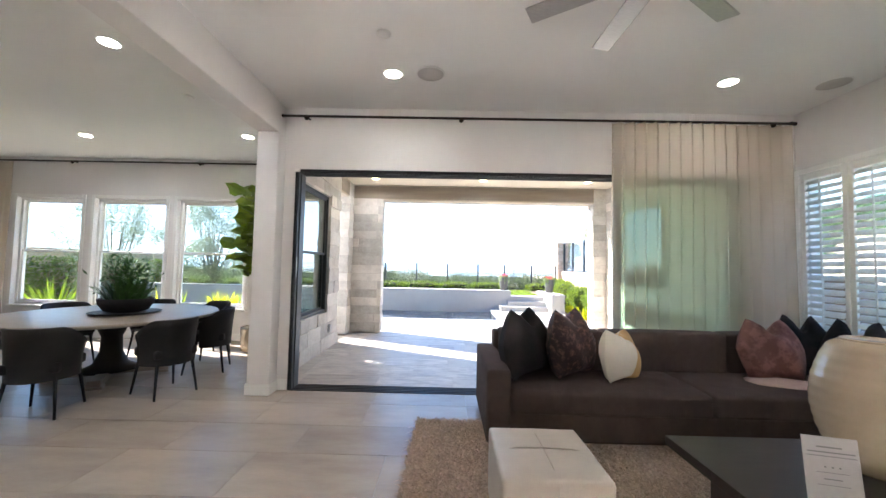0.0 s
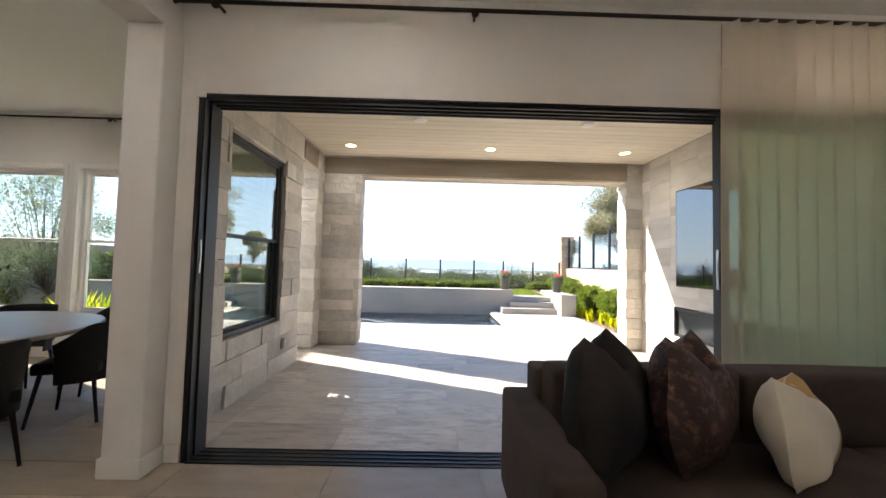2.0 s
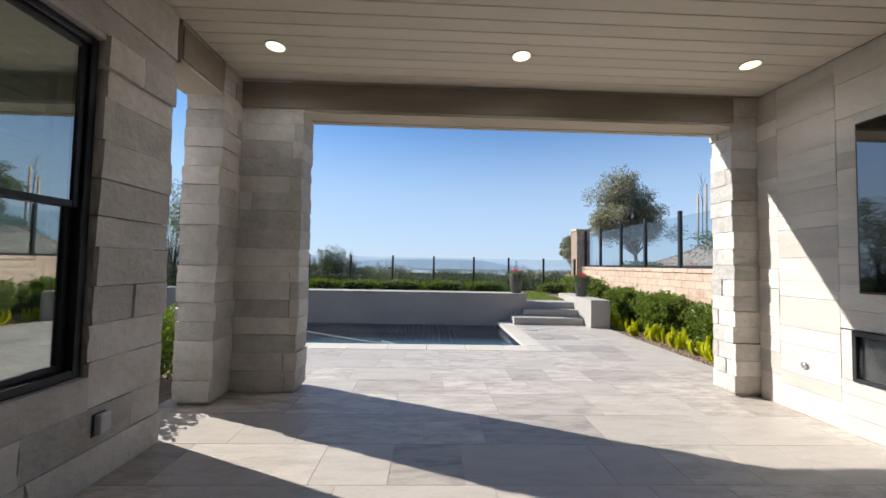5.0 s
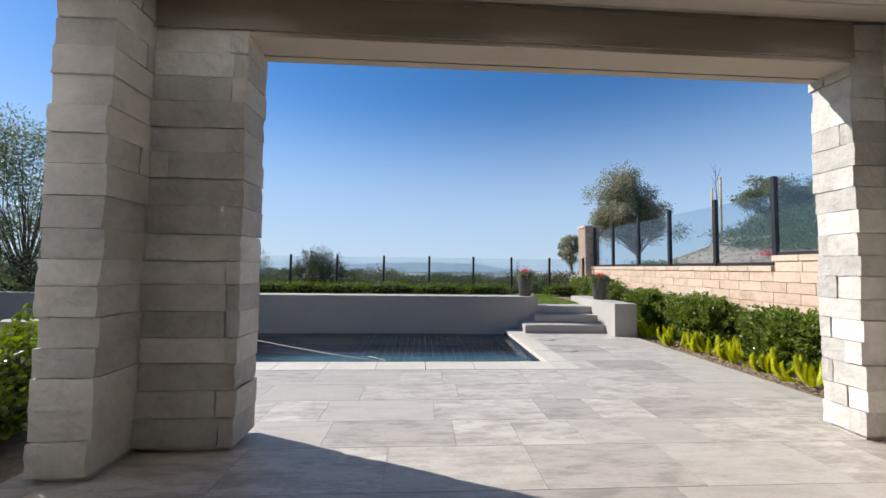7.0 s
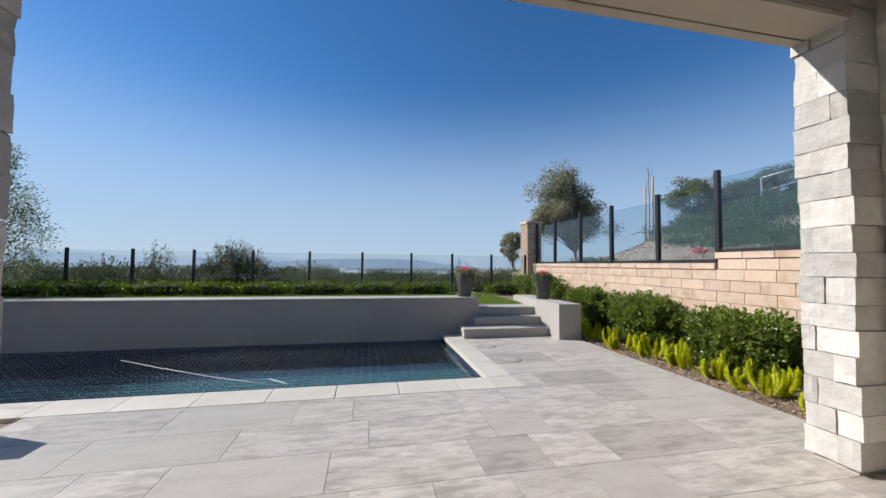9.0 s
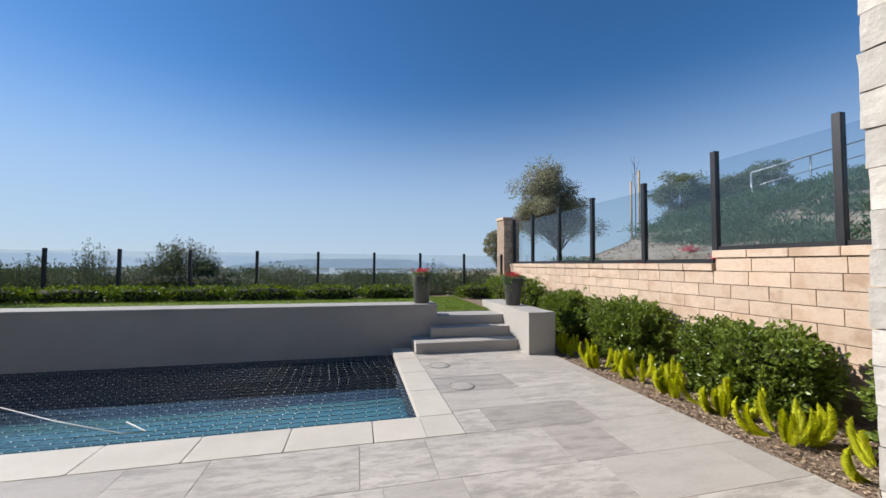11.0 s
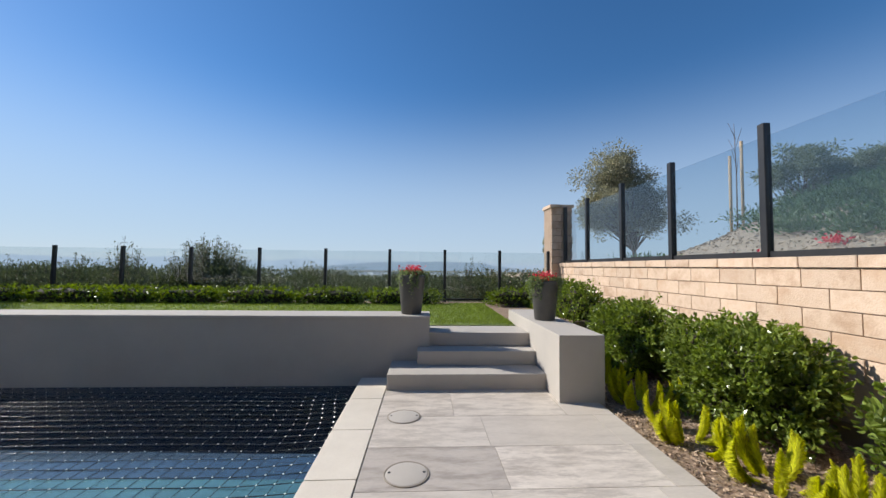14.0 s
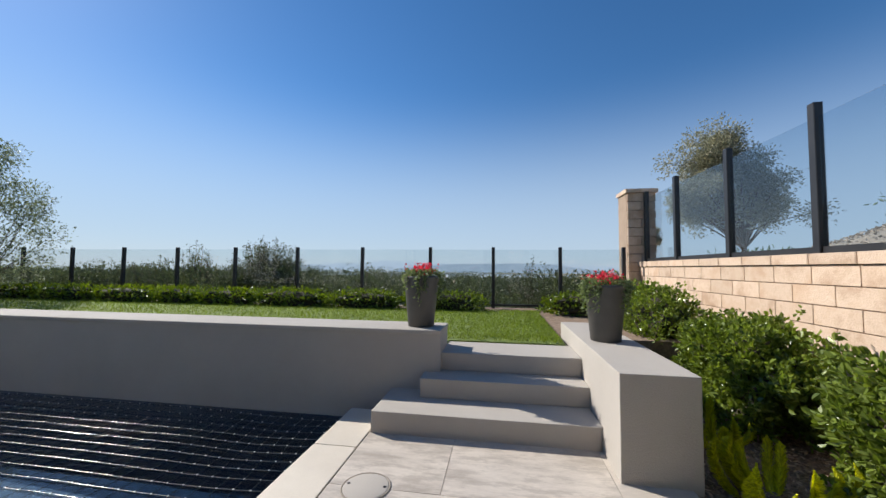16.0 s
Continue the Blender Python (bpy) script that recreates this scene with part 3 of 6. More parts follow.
def curtain(x0, x1, y, z0, z1, pitch, label, amp=0.045):
    c = thing("curtain", ((x0 + x1) / 2, y, z0), label, "curtain")
    n = int((x1 - x0) / pitch * 12)
    verts, faces, rows = [], [], 14
    rng = random.Random(int(x0 * 100))
    ph = [rng.uniform(-0.5, 0.5) for _ in range(60)]
    for r in range(rows + 1):
        f = r / rows
        for i in range(n + 1):
            u = i / n
            x = x0 + (x1 - x0) * u - c.location.x
            k = u * (x1 - x0) / pitch
            a = amp * (1.0 - 0.25 * f) * (1 + 0.35 * ph[int(k) % 60])
            yy = a * math.sin(2 * math.pi * k + 0.5 * ph[int(k) % 60] * (1 - f)) + 0.012 * math.sin(5.1 * u + 3 * f)
            x += 0.012 * math.sin(2 * math.pi * k * 2)
            verts.append((x, yy, f * (z1 - z0)))
    for r in range(rows):
        for i in range(n):
            q = r * (n + 1) + i
            faces.append((q, q + 1, q + n + 2, q + n + 1))
    raw("cloth", verts, faces, CURT, c, smooth=True)
    return c


curtain(2.32, 4.29, 3.885, 0.02, 3.05, 0.125, "sheer beige linen curtain hanging from the rod", 0.05)
curtain(-8.35, -7.45, DY - 0.10, 0.02, 3.17, 0.12, "sheer beige linen curtain beside the dining windows", 0.035)

# ---- ceiling fixtures ----
LIT = glow("lamp_lens", (1.0, 0.90, 0.74), 14.0)
LIT_W = glow("warm_lamp_lens", (1.0, 0.80, 0.42), 2.0)
FIXT = pbr("fixture_white", (0.75, 0.74, 0.71), None, 3, 0.45)
GRILLE = pbr("speaker_cloth", (0.55, 0.53, 0.50), (0.5, 0.48, 0.45), 60, 0.8, 0.4, 300)


def downlight(x, y, z, lens, label, r=0.075, watts=0, group="ceiling downlights", cone=165):
    d = thing("downlight", (x, y, z), label, "downlight", group)
    ring = part("trim_ring", lathe([(r, 0.0), (r * 1.18, -0.004), (r * 1.15, -0.009), (r * 0.98, -0.007), (r * 0.97, 0.0)], 28), FIXT, d)
    part("lens", cyl(r * 0.97, r * 0.97, -0.006, -0.002, 28), lens, ring)
    if watts:
        ld = bpy.data.lights.new("lamp", "SPOT")
        ld.energy, ld.color, ld.spot_size, ld.spot_blend, ld.shadow_soft_size = watts, (0.97, 0.98, 1.0), radians(cone), 0.6, 0.06
        lo = new("lamp", ld)
        lo.parent = d
        lo.location = (0, 0, -0.02)


# the pair at y -3.3 is unseen, added as fill for the room
for x, y, w, cone in ((-0.03, 3.215, 1.5, 165), (3.14, 3.28, 2, 165), (-0.03, -3.3, 420, 110), (3.14, -3.3, 110, 110)):
    downlight(x, y, CH, LIT, "lit white recessed ceiling downlight, rear pair added unseen as fill", watts=w, cone=cone)
for x, y in ((-2.42, 2.88), (-4.95, 5.2), (-2.47, 5.15), (-5.0, 2.88)):
    downlight(x, y, CH + 0.06, LIT, "lit white recessed dining room downlight", watts=6, group="dining downlights")
for x in (-0.91, 1.18, 3.21):
    downlight(x, 6.885, PC - 0.004, LIT_W, "lit warm recessed patio ceiling light", 0.075, watts=5, group="patio downlights")


def speaker(x, y, z, r, name="ceiling_speaker", label="round white flush ceiling speaker", cat="speaker", mat=GRILLE, group="ceiling speakers"):
    s = thing(name, (x, y, z), label, cat, group)
    rim = part("rim", lathe([(r, 0.0), (r * 1.06, -0.003), (r * 1.05, -0.008), (r, -0.009)], 32), FIXT, s)
    part("grille", lathe([(r * 0.99, -0.002), (r * 0.98, -0.009), (r * 0.3, -0.013), (0.005, -0.013)], 32), mat, rim)


for x, y in ((0.17, 5.84), (2.21, 5.84)):
    speaker(x, y, PC - 0.004, 0.085, mat=FIXT, group="patio speakers")
speaker(0.324, 3.205, CH, 0.125)
speaker(4.12, 3.27, CH, 0.125)
for x, y, z in ((-0.015, 2.625, CH), (-2.45, 3.88, CH + 0.06)):
    speaker(x, y, z, 0.055, "smoke_detector", "small round white ceiling smoke detector", "detector", FIXT, "detectors")

# ceiling fan, four blades at rest
FANM = pbr("brushed_nickel", (0.42, 0.41, 0.39), (0.48, 0.47, 0.45), 20, 0.35, metal=0.6, stretch=(1, 8, 1))
fan = thing("ceiling_fan", (1.59, 1.67, CH), "large brushed grey ceiling fan at rest", "ceiling fan")
part("canopy", lathe([(0.07, 0.0), (0.07, -0.03), (0.03, -0.06)], 24), FANM, fan)
part("down_rod", cyl(0.014, 0.014, -0.20, -0.05, 12), FANM, fan)
part("motor", lathe([(0.03, -0.18), (0.10, -0.20), (0.13, -0.24), (0.12, -0.29), (0.06, -0.32)], 28), FANM, fan)
for a in (32, 92, 147, 207, 267, 327):
    part("blade", moved(merge(box(0.10, 0.72, -0.06, 0.065, -0.006, 0.006, 0.005)), pose(0, 0, -0.25, 0, 0, a) @ pose(0, 0, 0, 10, 0, 0)), FANM, fan)

# ---- sofa group ----
FABRIC = pbr("brown_fabric", (0.066, 0.046, 0.040), (0.088, 0.063, 0.055), 6, 0.95, 0.35, 420, fine=0.15, spec=0.25)


def cushion_box(x0, x1, y0, y1, z0, z1, bulge=0.02, n=5, r=0.035):
    """A soft upholstered block with rounded edges and a crowned top."""
    bm = box(x0, x1, y0, y1, z0, z1, r, 3)
    bmesh.ops.subdivide_edges(bm, edges=[e for e in bm.edges if e.calc_length() > 0.2], cuts=n, use_grid_fill=True)
    cx, cy, cz = (x0 + x1) / 2, (y0 + y1) / 2, (z0 + z1) / 2
    for v in bm.verts:
        u, w, t = (v.co.x - cx) / (x1 - x0) * 2, (v.co.y - cy) / (y1 - y0) * 2, (v.co.z - cz) / (z1 - z0) * 2
        v.co.z += bulge * max(0, 1 - u * u) * max(0, 1 - w * w) * (1 if t > 0 else -0.2)
        v.co.y += -bulge * 0.6 * max(0, 1 - u * u) * max(0, 1 - t * t) * (1 if w < 0 else -1)
        v.co += Vector((0, 0, 0.004 * noise.noise(v.co * 6)))
    for f in bm.faces:
        f.smooth = True
    return bm


sofa = thing("sofa", (2.5, 3.35, 0), "dark brown fabric sectional sofa with loose cushions", "sofa")
o = sofa.location


def sb(x0, x1, y0, y1, z0, z1, *a):
    return cushion_box(x0 - o.x, x1 - o.x, y0 - o.y, y1 - o.y, z0, z1, *a)


part("base", sb(0.90, 4.25, 2.80, 3.78, 0.05, 0.27, 0.0, 1, 0.02), FABRIC, sofa)
part("arm", sb(0.845, 1.035, 2.77, 3.79, 0.04, 0.61, 0.008, 3, 0.035), FABRIC, sofa)
part("back", sb(1.0, 4.27, 3.60, 3.80, 0.25, 0.77, 0.0, 3, 0.03), FABRIC, sofa)
part("seat_cushion", sb(1.04, 2.59, 2.76, 3.50, 0.275, 0.455, 0.018), FABRIC, sofa)
part("seat_cushion", sb(2.61, 4.05, 2.76, 3.50, 0.275, 0.455, 0.018), FABRIC, sofa)
part("back_cushion", sb(1.04, 2.02, 3.39, 3.62, 0.45, 0.82, 0.012), FABRIC, sofa)
part("back_cushion", sb(2.04, 3.18, 3.39, 3.62, 0.45, 0.82, 0.012), FABRIC, sofa)
part("back_cushion", sb(3.20, 4.05, 3.39, 3.62, 0.45, 0.82, 0.012), FABRIC, sofa)
part("return_base", sb(3.42, 4.26, 1.6, 2.79, 0.05, 0.27, 0.0, 1, 0.02), FABRIC, sofa)
part("return_seat", sb(3.40, 4.05, 1.62, 2.74, 0.275, 0.45, 0.018), FABRIC, sofa)
part("return_back", sb(4.06, 4.27, 1.6, 3.59, 0.25, 0.74, 0.0, 3, 0.03), FABRIC, sofa)
for fx, fy in ((0.9, 2.84), (0.92, 3.74), (4.2, 3.74), (4.2, 1.64), (3.46, 1.64)):
    part("foot", box(fx - o.x - 0.03, fx - o.x + 0.03, fy - o.y - 0.03, fy - o.y + 0.03, 0, 0.05, 0.004), BLACKM, sofa)

VELVET = pbr("black_velvet", (0.004, 0.004, 0.005), (0.022, 0.016, 0.017), 5, 0.85, 0.2, 200, spec=0.3)
BURG = pbr("burgundy_brocade", (0.030, 0.012, 0.012), (0.14, 0.07, 0.055), 22, 0.7, 0.5, 60, contrast=(0.5, 0.62), fine=0.3)
IVORY = pbr("ivory_cotton", (0.70, 0.64, 0.54), (0.66, 0.60, 0.50), 5, 0.9, 0.3, 240)
GOLD = pbr("gold_satin", (0.52, 0.32, 0.12), (0.45, 0.27, 0.10), 5, 0.6, 0.2, 150)
ROSE = pbr("dusty_rose_cloth", (0.25, 0.12, 0.10), (0.15, 0.065, 0.055), 9, 0.85, 0.4, 160, contrast=(0.45, 0.55))
PINK = pbr("pale_pink_cloth", (0.52, 0.38, 0.32), (0.44, 0.30, 0.26), 8, 0.9, 0.3, 200)


def pillow(w, h, d, seed, dent=0.30, x_from=-1.0, x_to=1.0, grow=0.0):
    """A square pillow with pinched corners and a chopped top edge."""
    n = 16
    verts, faces = [], []
    rng = random.Random(seed)
    for side in (1, -1):
        for j in range(n + 1):
            for i in range(n + 1):
                u, v = x_from + (x_to - x_from) * i / n, -1 + 2 * j / n
                th = (max(0, 1 - u ** 2) * max(0, 1 - v ** 2)) ** 0.42 * d / 2 + grow
                x = w / 2 * u * (1 - 0.10 * (1 - v * v)) * (1 + 0.02 * rng.random()) * (1 - 0.54 * max(0, v) ** 1.25) * (1 - 0.30 * max(0, -v) ** 1.6)
                z = h / 2 * v * (1 - 0.12 * (1 - u * u))
                z -= dent * h * max(0, v) ** 3 * math.exp(-(u / 0.34) ** 2)
                y = side * th + 0.012 * math.sin(5 * u + 3 * v + seed)
                verts.append((x, y, z + h / 2))
    m = (n + 1) ** 2
    for s in (0, 1):
        for j in range(n):
            for i in range(n):
                q = s * m + j * (n + 1) + i
                f = (q, q + 1, q + n + 2, q + n + 1)
                faces.append(f if s else f[::-1])
    return verts, faces


def pillow_thing(x, y, z, w, h, d, mat, seed, label, rz=0, lean=-14, roll=0, dent=0.30, stripe=None):
    p = raw("throw_pillow", *pillow(w, h, d, seed, dent), mat, smooth=True)
    p.matrix_world = pose(x, y, z, lean, roll, rz)
    tagged(p, label, "pillow", "sofa pillows")
    if stripe:
        v, f = pillow(w, h, d, seed, dent, stripe[0], stripe[1], 0.003)
        raw("panel", v, f, stripe[2], p, "contrasting sewn-on panel", True)
    return p


pillow_thing(1.27, 3.18, 0.455, 0.74, 0.60, 0.32, VELVET, 1, "black velvet throw pillow with a chopped top", 48, -10)
pillow_thing(1.68, 3.20, 0.455, 0.66, 0.60, 0.30, BURG, 2, "dark burgundy brocade throw pillow on the sofa", 38, -10)
pillow_thing(2.05, 3.08, 0.455, 0.54, 0.44, 0.24, IVORY, 3, "ivory throw pillow with a gold side panel", 36, -12, 4, 0.26, (0.25, 0.98, GOLD))
pillow_thing(3.45, 3.18, 0.455, 0.62, 0.55, 0.26, ROSE, 4, "dusty rose patterned throw pillow on the sofa", -4, -16)
pillow_thing(3.42, 3.08, 0.455, 0.66, 0.04, 0.32, PINK, 5, "pale pink cushion lying flat on the seat", -8, 0, 0, 0.0)
for x, y, s, rz in ((3.84, 3.30, 6, -14), (3.98, 3.02, 7, -50), (3.98, 2.66, 8, -72), (3.98, 2.28, 9, -82)):
    pillow_thing(x, y, 0.455, 0.52, 0.58, 0.22, VELVET, s, "black velvet throw pillow against the sofa back", rz, -14)

# shag rug
RUG = pbr("shag_pile", (0.60, 0.46, 0.35), (0.40, 0.29, 0.22), 14, 0.95, island=True, vary=0.22, fine=0.1)
rug = thing("shag_rug", (2.2, 2.2, 0), "thick cream and brown shag rug", "rug")
part("backing", box(-1.92, 1.9, -1.9, 0.99, 0.001, 0.014), RUG, rug)
rng = np.random.RandomState(4)
verts, faces = [], []
for _ in range(26000):
    x, y = rng.uniform(-1.94, 0.6), rng.uniform(-0.9, 1.01)
    a, l, wd = rng.uniform(0, 6.28), rng.uniform(0.035, 0.075), rng.uniform(0.004, 0.009)
    dx, dy = math.cos(a), math.sin(a)
    q = len(verts)
    verts += [(x - dy * wd, y + dx * wd, 0.012), (x + dy * wd, y - dx * wd, 0.012), (x + dx * l * 0.5 + dy * wd, y + dy * l * 0.5 - dx * wd, 0.012 + l * 0.6),
              (x + dx * l * 0.5 - dy * wd, y + dy * l * 0.5 + dx * wd, 0.012 + l * 0.6), (x + dx * l * 1.1, y + dy * l * 1.1, 0.012 + l * 0.45)]
    faces += [(q, q + 1, q + 2, q + 3), (q + 3, q + 2, q + 4)]
tagged(raw("shag_tuft_field", verts, faces, RUG, rug), kind="stuff")

LEATH = pbr("cream_leather", (0.54, 0.48, 0.41), (0.48, 0.42, 0.36), 3, 0.42, 0.15, 180)
SEAM = pbr("seam_thread", (0.48, 0.43, 0.36), None, 5, 0.8)
ott = thing("ottoman", (1.055, 1.905, 0.012), "square cream leather ottoman on the rug", "ottoman")
part("body", cushion_box(-0.265, 0.265, -0.285, 0.285, 0.03, 0.415, 0.012, 5, 0.025), LEATH, ott)
part("seam", merge(tube([(-0.262, 0, 0.405), (-0.15, 0, 0.427), (0, 0, 0.432), (0.15, 0, 0.427), (0.262, 0, 0.405)], 0.004, 6), tube([(0, -0.282, 0.405), (0, -0.15, 0.427), (0, 0.15, 0.427), (0, 0.282, 0.405)], 0.004, 6),
                   tube([(0, -0.288, 0.40), (0, -0.293, 0.05)], 0.003, 6)), SEAM, ott)
for fx in (-0.21, 0.21):
    for fy in (-0.23, 0.23):
        part("foot", cyl(0.02, 0.025, 0, 0.035, 10, fx, fy), BLACKM, ott)

ESP = pbr("espresso_wood", (0.030, 0.022, 0.018), (0.045, 0.034, 0.028), 4, 0.32, 0.05, 60, stretch=(1, 9, 1))
tab = thing("coffee_table", (2.62, 1.58, 0.012), "large dark espresso wood coffee table", "coffee table")
part("tabletop", box(-0.77, 0.77, -0.57, 0.57, 0.355, 0.408, 0.004, 2), ESP, tab)
for s in (-1, 1):
    part("leg_panel", box(s * 0.765 - (0.05 if s > 0 else 0), s * 0.765 + (0.05 if s < 0 else 0), -0.20, 0.20, 0, 0.355, 0.003), ESP, tab)
    part("leg_panel", box(-0.2, 0.2, s * 0.50 - 0.025, s * 0.50 + 0.025, 0, 0.355, 0.003), ESP, tab)
CERAM = pbr("cream_glaze", (0.52, 0.42, 0.30), (0.45, 0.36, 0.25), 3, 0.16, fine=0.03)
prof = []
for k in range(61):
    f = k / 60
    r = 0.12 + 0.125 * math.sin(math.pi * min(1, f * 0.93 + 0.02)) ** 0.75
    if f > 0.86:
        r = min(r, 0.225 * math.sqrt(max(0.02, 1 - ((f - 0.80) / 0.235) ** 2)))
    prof.append((r + 0.0014 * math.sin(f * 75) + 0.0008 * math.sin(f * 31), f * 0.65))
vase = thing("vase", (2.73, 1.82, 0.42), "tall cream glazed ribbed ceramic vase", "vase")
part("body", lathe(prof + [(prof[-1][0] - 0.012, 0.648), (prof[-1][0] - 0.02, 0.60), (0.16, 0.5), (0.02, 0.48)], 48), CERAM, vase)
part("rim", lathe([(prof[-1][0] + 0.004, 0.642), (prof[-1][0] + 0.006, 0.652), (prof[-1][0] - 0.004, 0.658), (prof[-1][0] - 0.014, 0.650)], 48), CERAM, vase)
PAPER = pbr("white_card", (0.46, 0.44, 0.43), None, 4, 0.6)
INK = pbr("grey_ink", (0.22, 0.21, 0.21), None, 4, 0.8)
card = thing("sign_card", (2.19, 1.50, 0.42), "small white printed card standing on the coffee table", "card", rz=-14)
sheet = part("sheet", moved(box(-0.10, 0.10, -0.003, 0.003, 0, 0.28, 0.001), pose(0, 0, 0, -8, 0, 0)), PAPER, card)
for a, b_, z, h in ((-0.05, 0.04, 0.235, 0.006), (-0.085, 0.085, 0.215, 0.005), (-0.09, 0.09, 0.2, 0.003),
     (-0.03, -0.022, 0.155, 0.006), (-0.004, 0.004, 0.155, 0.006), (0.022, 0.03, 0.155, 0.006), (-0.06, 0.055, 0.135, 0.002), (-0.06, 0.055, 0.085, 0.002),
     (-0.035, 0.03, 0.108, 0.004), (-0.035, 0.035, 0.025, 0.003)):
    part("text_line", moved(box(a, b_, -0.0045, -0.0035, z, z + h), pose(0, 0, 0, -8, 0, 0)), INK, sheet)


# ---- foliage helpers ----
def leaf_cloud(rng, pts, nrm, length, width, spread=0.6, fold=0.25):
    """Folded four-sided leaves at points, set about the given directions. Returns vertices and faces."""
    n = len(pts)
    d = nrm + rng.normal(0, spread, (n, 3))
    d /= np.linalg.norm(d, axis=1, keepdims=True) + 1e-9
    s = np.cross(d, rng.normal(0, 1, (n, 3)))
    s /= np.linalg.norm(s, axis=1, keepdims=True) + 1e-9
    u = np.cross(s, d)
    L = (length * rng.uniform(0.65, 1.25, (n, 1)))
    W = (width * rng.uniform(0.7, 1.2, (n, 1)))
    a, tip, mid = pts, pts + d * L, pts + d * L * 0.45
    v = np.stack([a, mid + s * W * 0.5 + u * W * fold, tip, mid - s * W * 0.5 + u * W * fold], 1).reshape(-1, 3)
    f = [(4 * k, 4 * k + 1, 4 * k + 2) for k in range(n)] + [(4 * k, 4 * k + 2, 4 * k + 3) for k in range(n)]
    return v.tolist(), f


def oval_leaves(rng, pts, nrm, length, width, spread=0.6, fold=0.2):
    """Rounded leaves of two halves folded along the midrib. Returns vertices and faces."""
    n = len(pts)
    d = nrm + rng.normal(0, spread, (n, 3))
    d /= np.linalg.norm(d, axis=1, keepdims=True) + 1e-9
    s = np.cross(d, rng.normal(0, 1, (n, 3)))
    s /= np.linalg.norm(s, axis=1, keepdims=True) + 1e-9
    u = np.cross(s, d)
    L = length * rng.uniform(0.6, 1.25, (n, 1))
    W = width * rng.uniform(0.75, 1.2, (n, 1))
    a, b, c, tip = pts, pts + d * L * 0.32, pts + d * L * 0.72, pts + d * L - u * L * 0.08
    v = np.stack([a, b + s * W * 0.46 + u * W * fold, c + s * W * 0.44 + u * W * fold, tip, c - s * W * 0.44 + u * W * fold, b - s * W * 0.46 + u * W * fold], 1).reshape(-1, 3)
    f = [(6 * k, 6 * k + 1, 6 * k + 2, 6 * k + 3) for k in range(n)] + [(6 * k, 6 * k + 3, 6 * k + 4, 6 * k + 5) for k in range(n)]
    return v.tolist(), f


LEAF_H = leaf_mat("hedge_leaf", (0.085, 0.125, 0.024), (0.23, 0.285, 0.055), 0.27, 0.36)
LEAF_B = leaf_mat("boxwood_leaf", (0.075, 0.115, 0.013), (0.18, 0.235, 0.028), 0.4, 0.3)
LEAF_F = leaf_mat("foxtail_needle", (0.50, 0.53, 0.018), (0.68, 0.66, 0.05), 0.6, 0.4)
LEAF_O = leaf_mat("olive_leaf", (0.13, 0.155, 0.085), (0.21, 0.24, 0.15), 0.5, 0.3)
LEAF_E = leaf_mat("gum_leaf", (0.17, 0.175, 0.10), (0.37, 0.345, 0.23), 0.42, 0.35)
LEAF_D = leaf_mat("house_plant_leaf", (0.02, 0.05, 0.011), (0.045, 0.095, 0.022), 0.35, 0.25)
BARK = pbr("bark", (0.16, 0.115, 0.08), (0.09, 0.065, 0.045), 8, 0.95, 0.8, 40, fine=0.2)
CORE_DARK = pbr("shrub_core_dark", (0.035, 0.03, 0.016), (0.05, 0.042, 0.022), 9, 0.95, 0.6, 50)


def shrub_mesh(seed, rx, ry, h, leaves, length, width, boxy=3.0):
    """Leaves over and inside a rounded mound with lumps."""
    rng = np.random.RandomState(seed)
    d = rng.normal(0, 1, (leaves, 3))
    d[:, 2] = np.abs(d[:, 2]) * 0.9 - 0.25 * rng.rand(leaves)
    low = leaves * 2 // 5
    d[:low, 2] = rng.uniform(-0.95, 0.1, low) * np.linalg.norm(d[:low, :2], axis=1)
    d /= np.linalg.norm(d, axis=1, keepdims=True)
    k = (np.abs(d) ** boxy).sum(1, keepdims=True) ** (-1 / boxy)
    lump = np.array([0.86 + 0.26 * noise.noise(Vector(q) * 2.3 + Vector((seed, 0, 0))) + 0.34 * noise.noise(Vector(q) * 6.5 + Vector((0, seed, 0))) for q in d])[:, None]
    r = k * lump * (1 - 0.30 * rng.rand(leaves, 1) ** 2)
    stray = rng.rand(leaves, 1) < 0.03
    r = np.where(stray, r * rng.uniform(1.0, 1.14, (leaves, 1)), r)
    p = d * r * np.array([rx, ry, h * 0.56]) + np.array([0, 0, h * 0.46])
    p[:, 2] = np.maximum(p[:, 2], 0.03)
    nrm = d + np.array([0, 0, 0.45])
    # young shoots standing up from the crown
    top = np.nonzero((d[:, 2] > 0.25) & (r[:, 0] > 0.8))[0][:46] if leaves > 3000 else []
    for q in top:
        lean = d[q] * 0.5 + np.array([0, 0, 1.0])
        lean /= np.linalg.norm(lean)
        hh = rng.uniform(0.03, 0.11)
        k = np.linspace(0.1, 1, 8)[:, None]
        p = np.concatenate([p, p[q] + lean * hh * k])
        nrm = np.concatenate([nrm, lean * 0.9 + rng.normal(0, 0.5, (8, 3))])
    return oval_leaves(rng, p, nrm, length, width, 0.95)


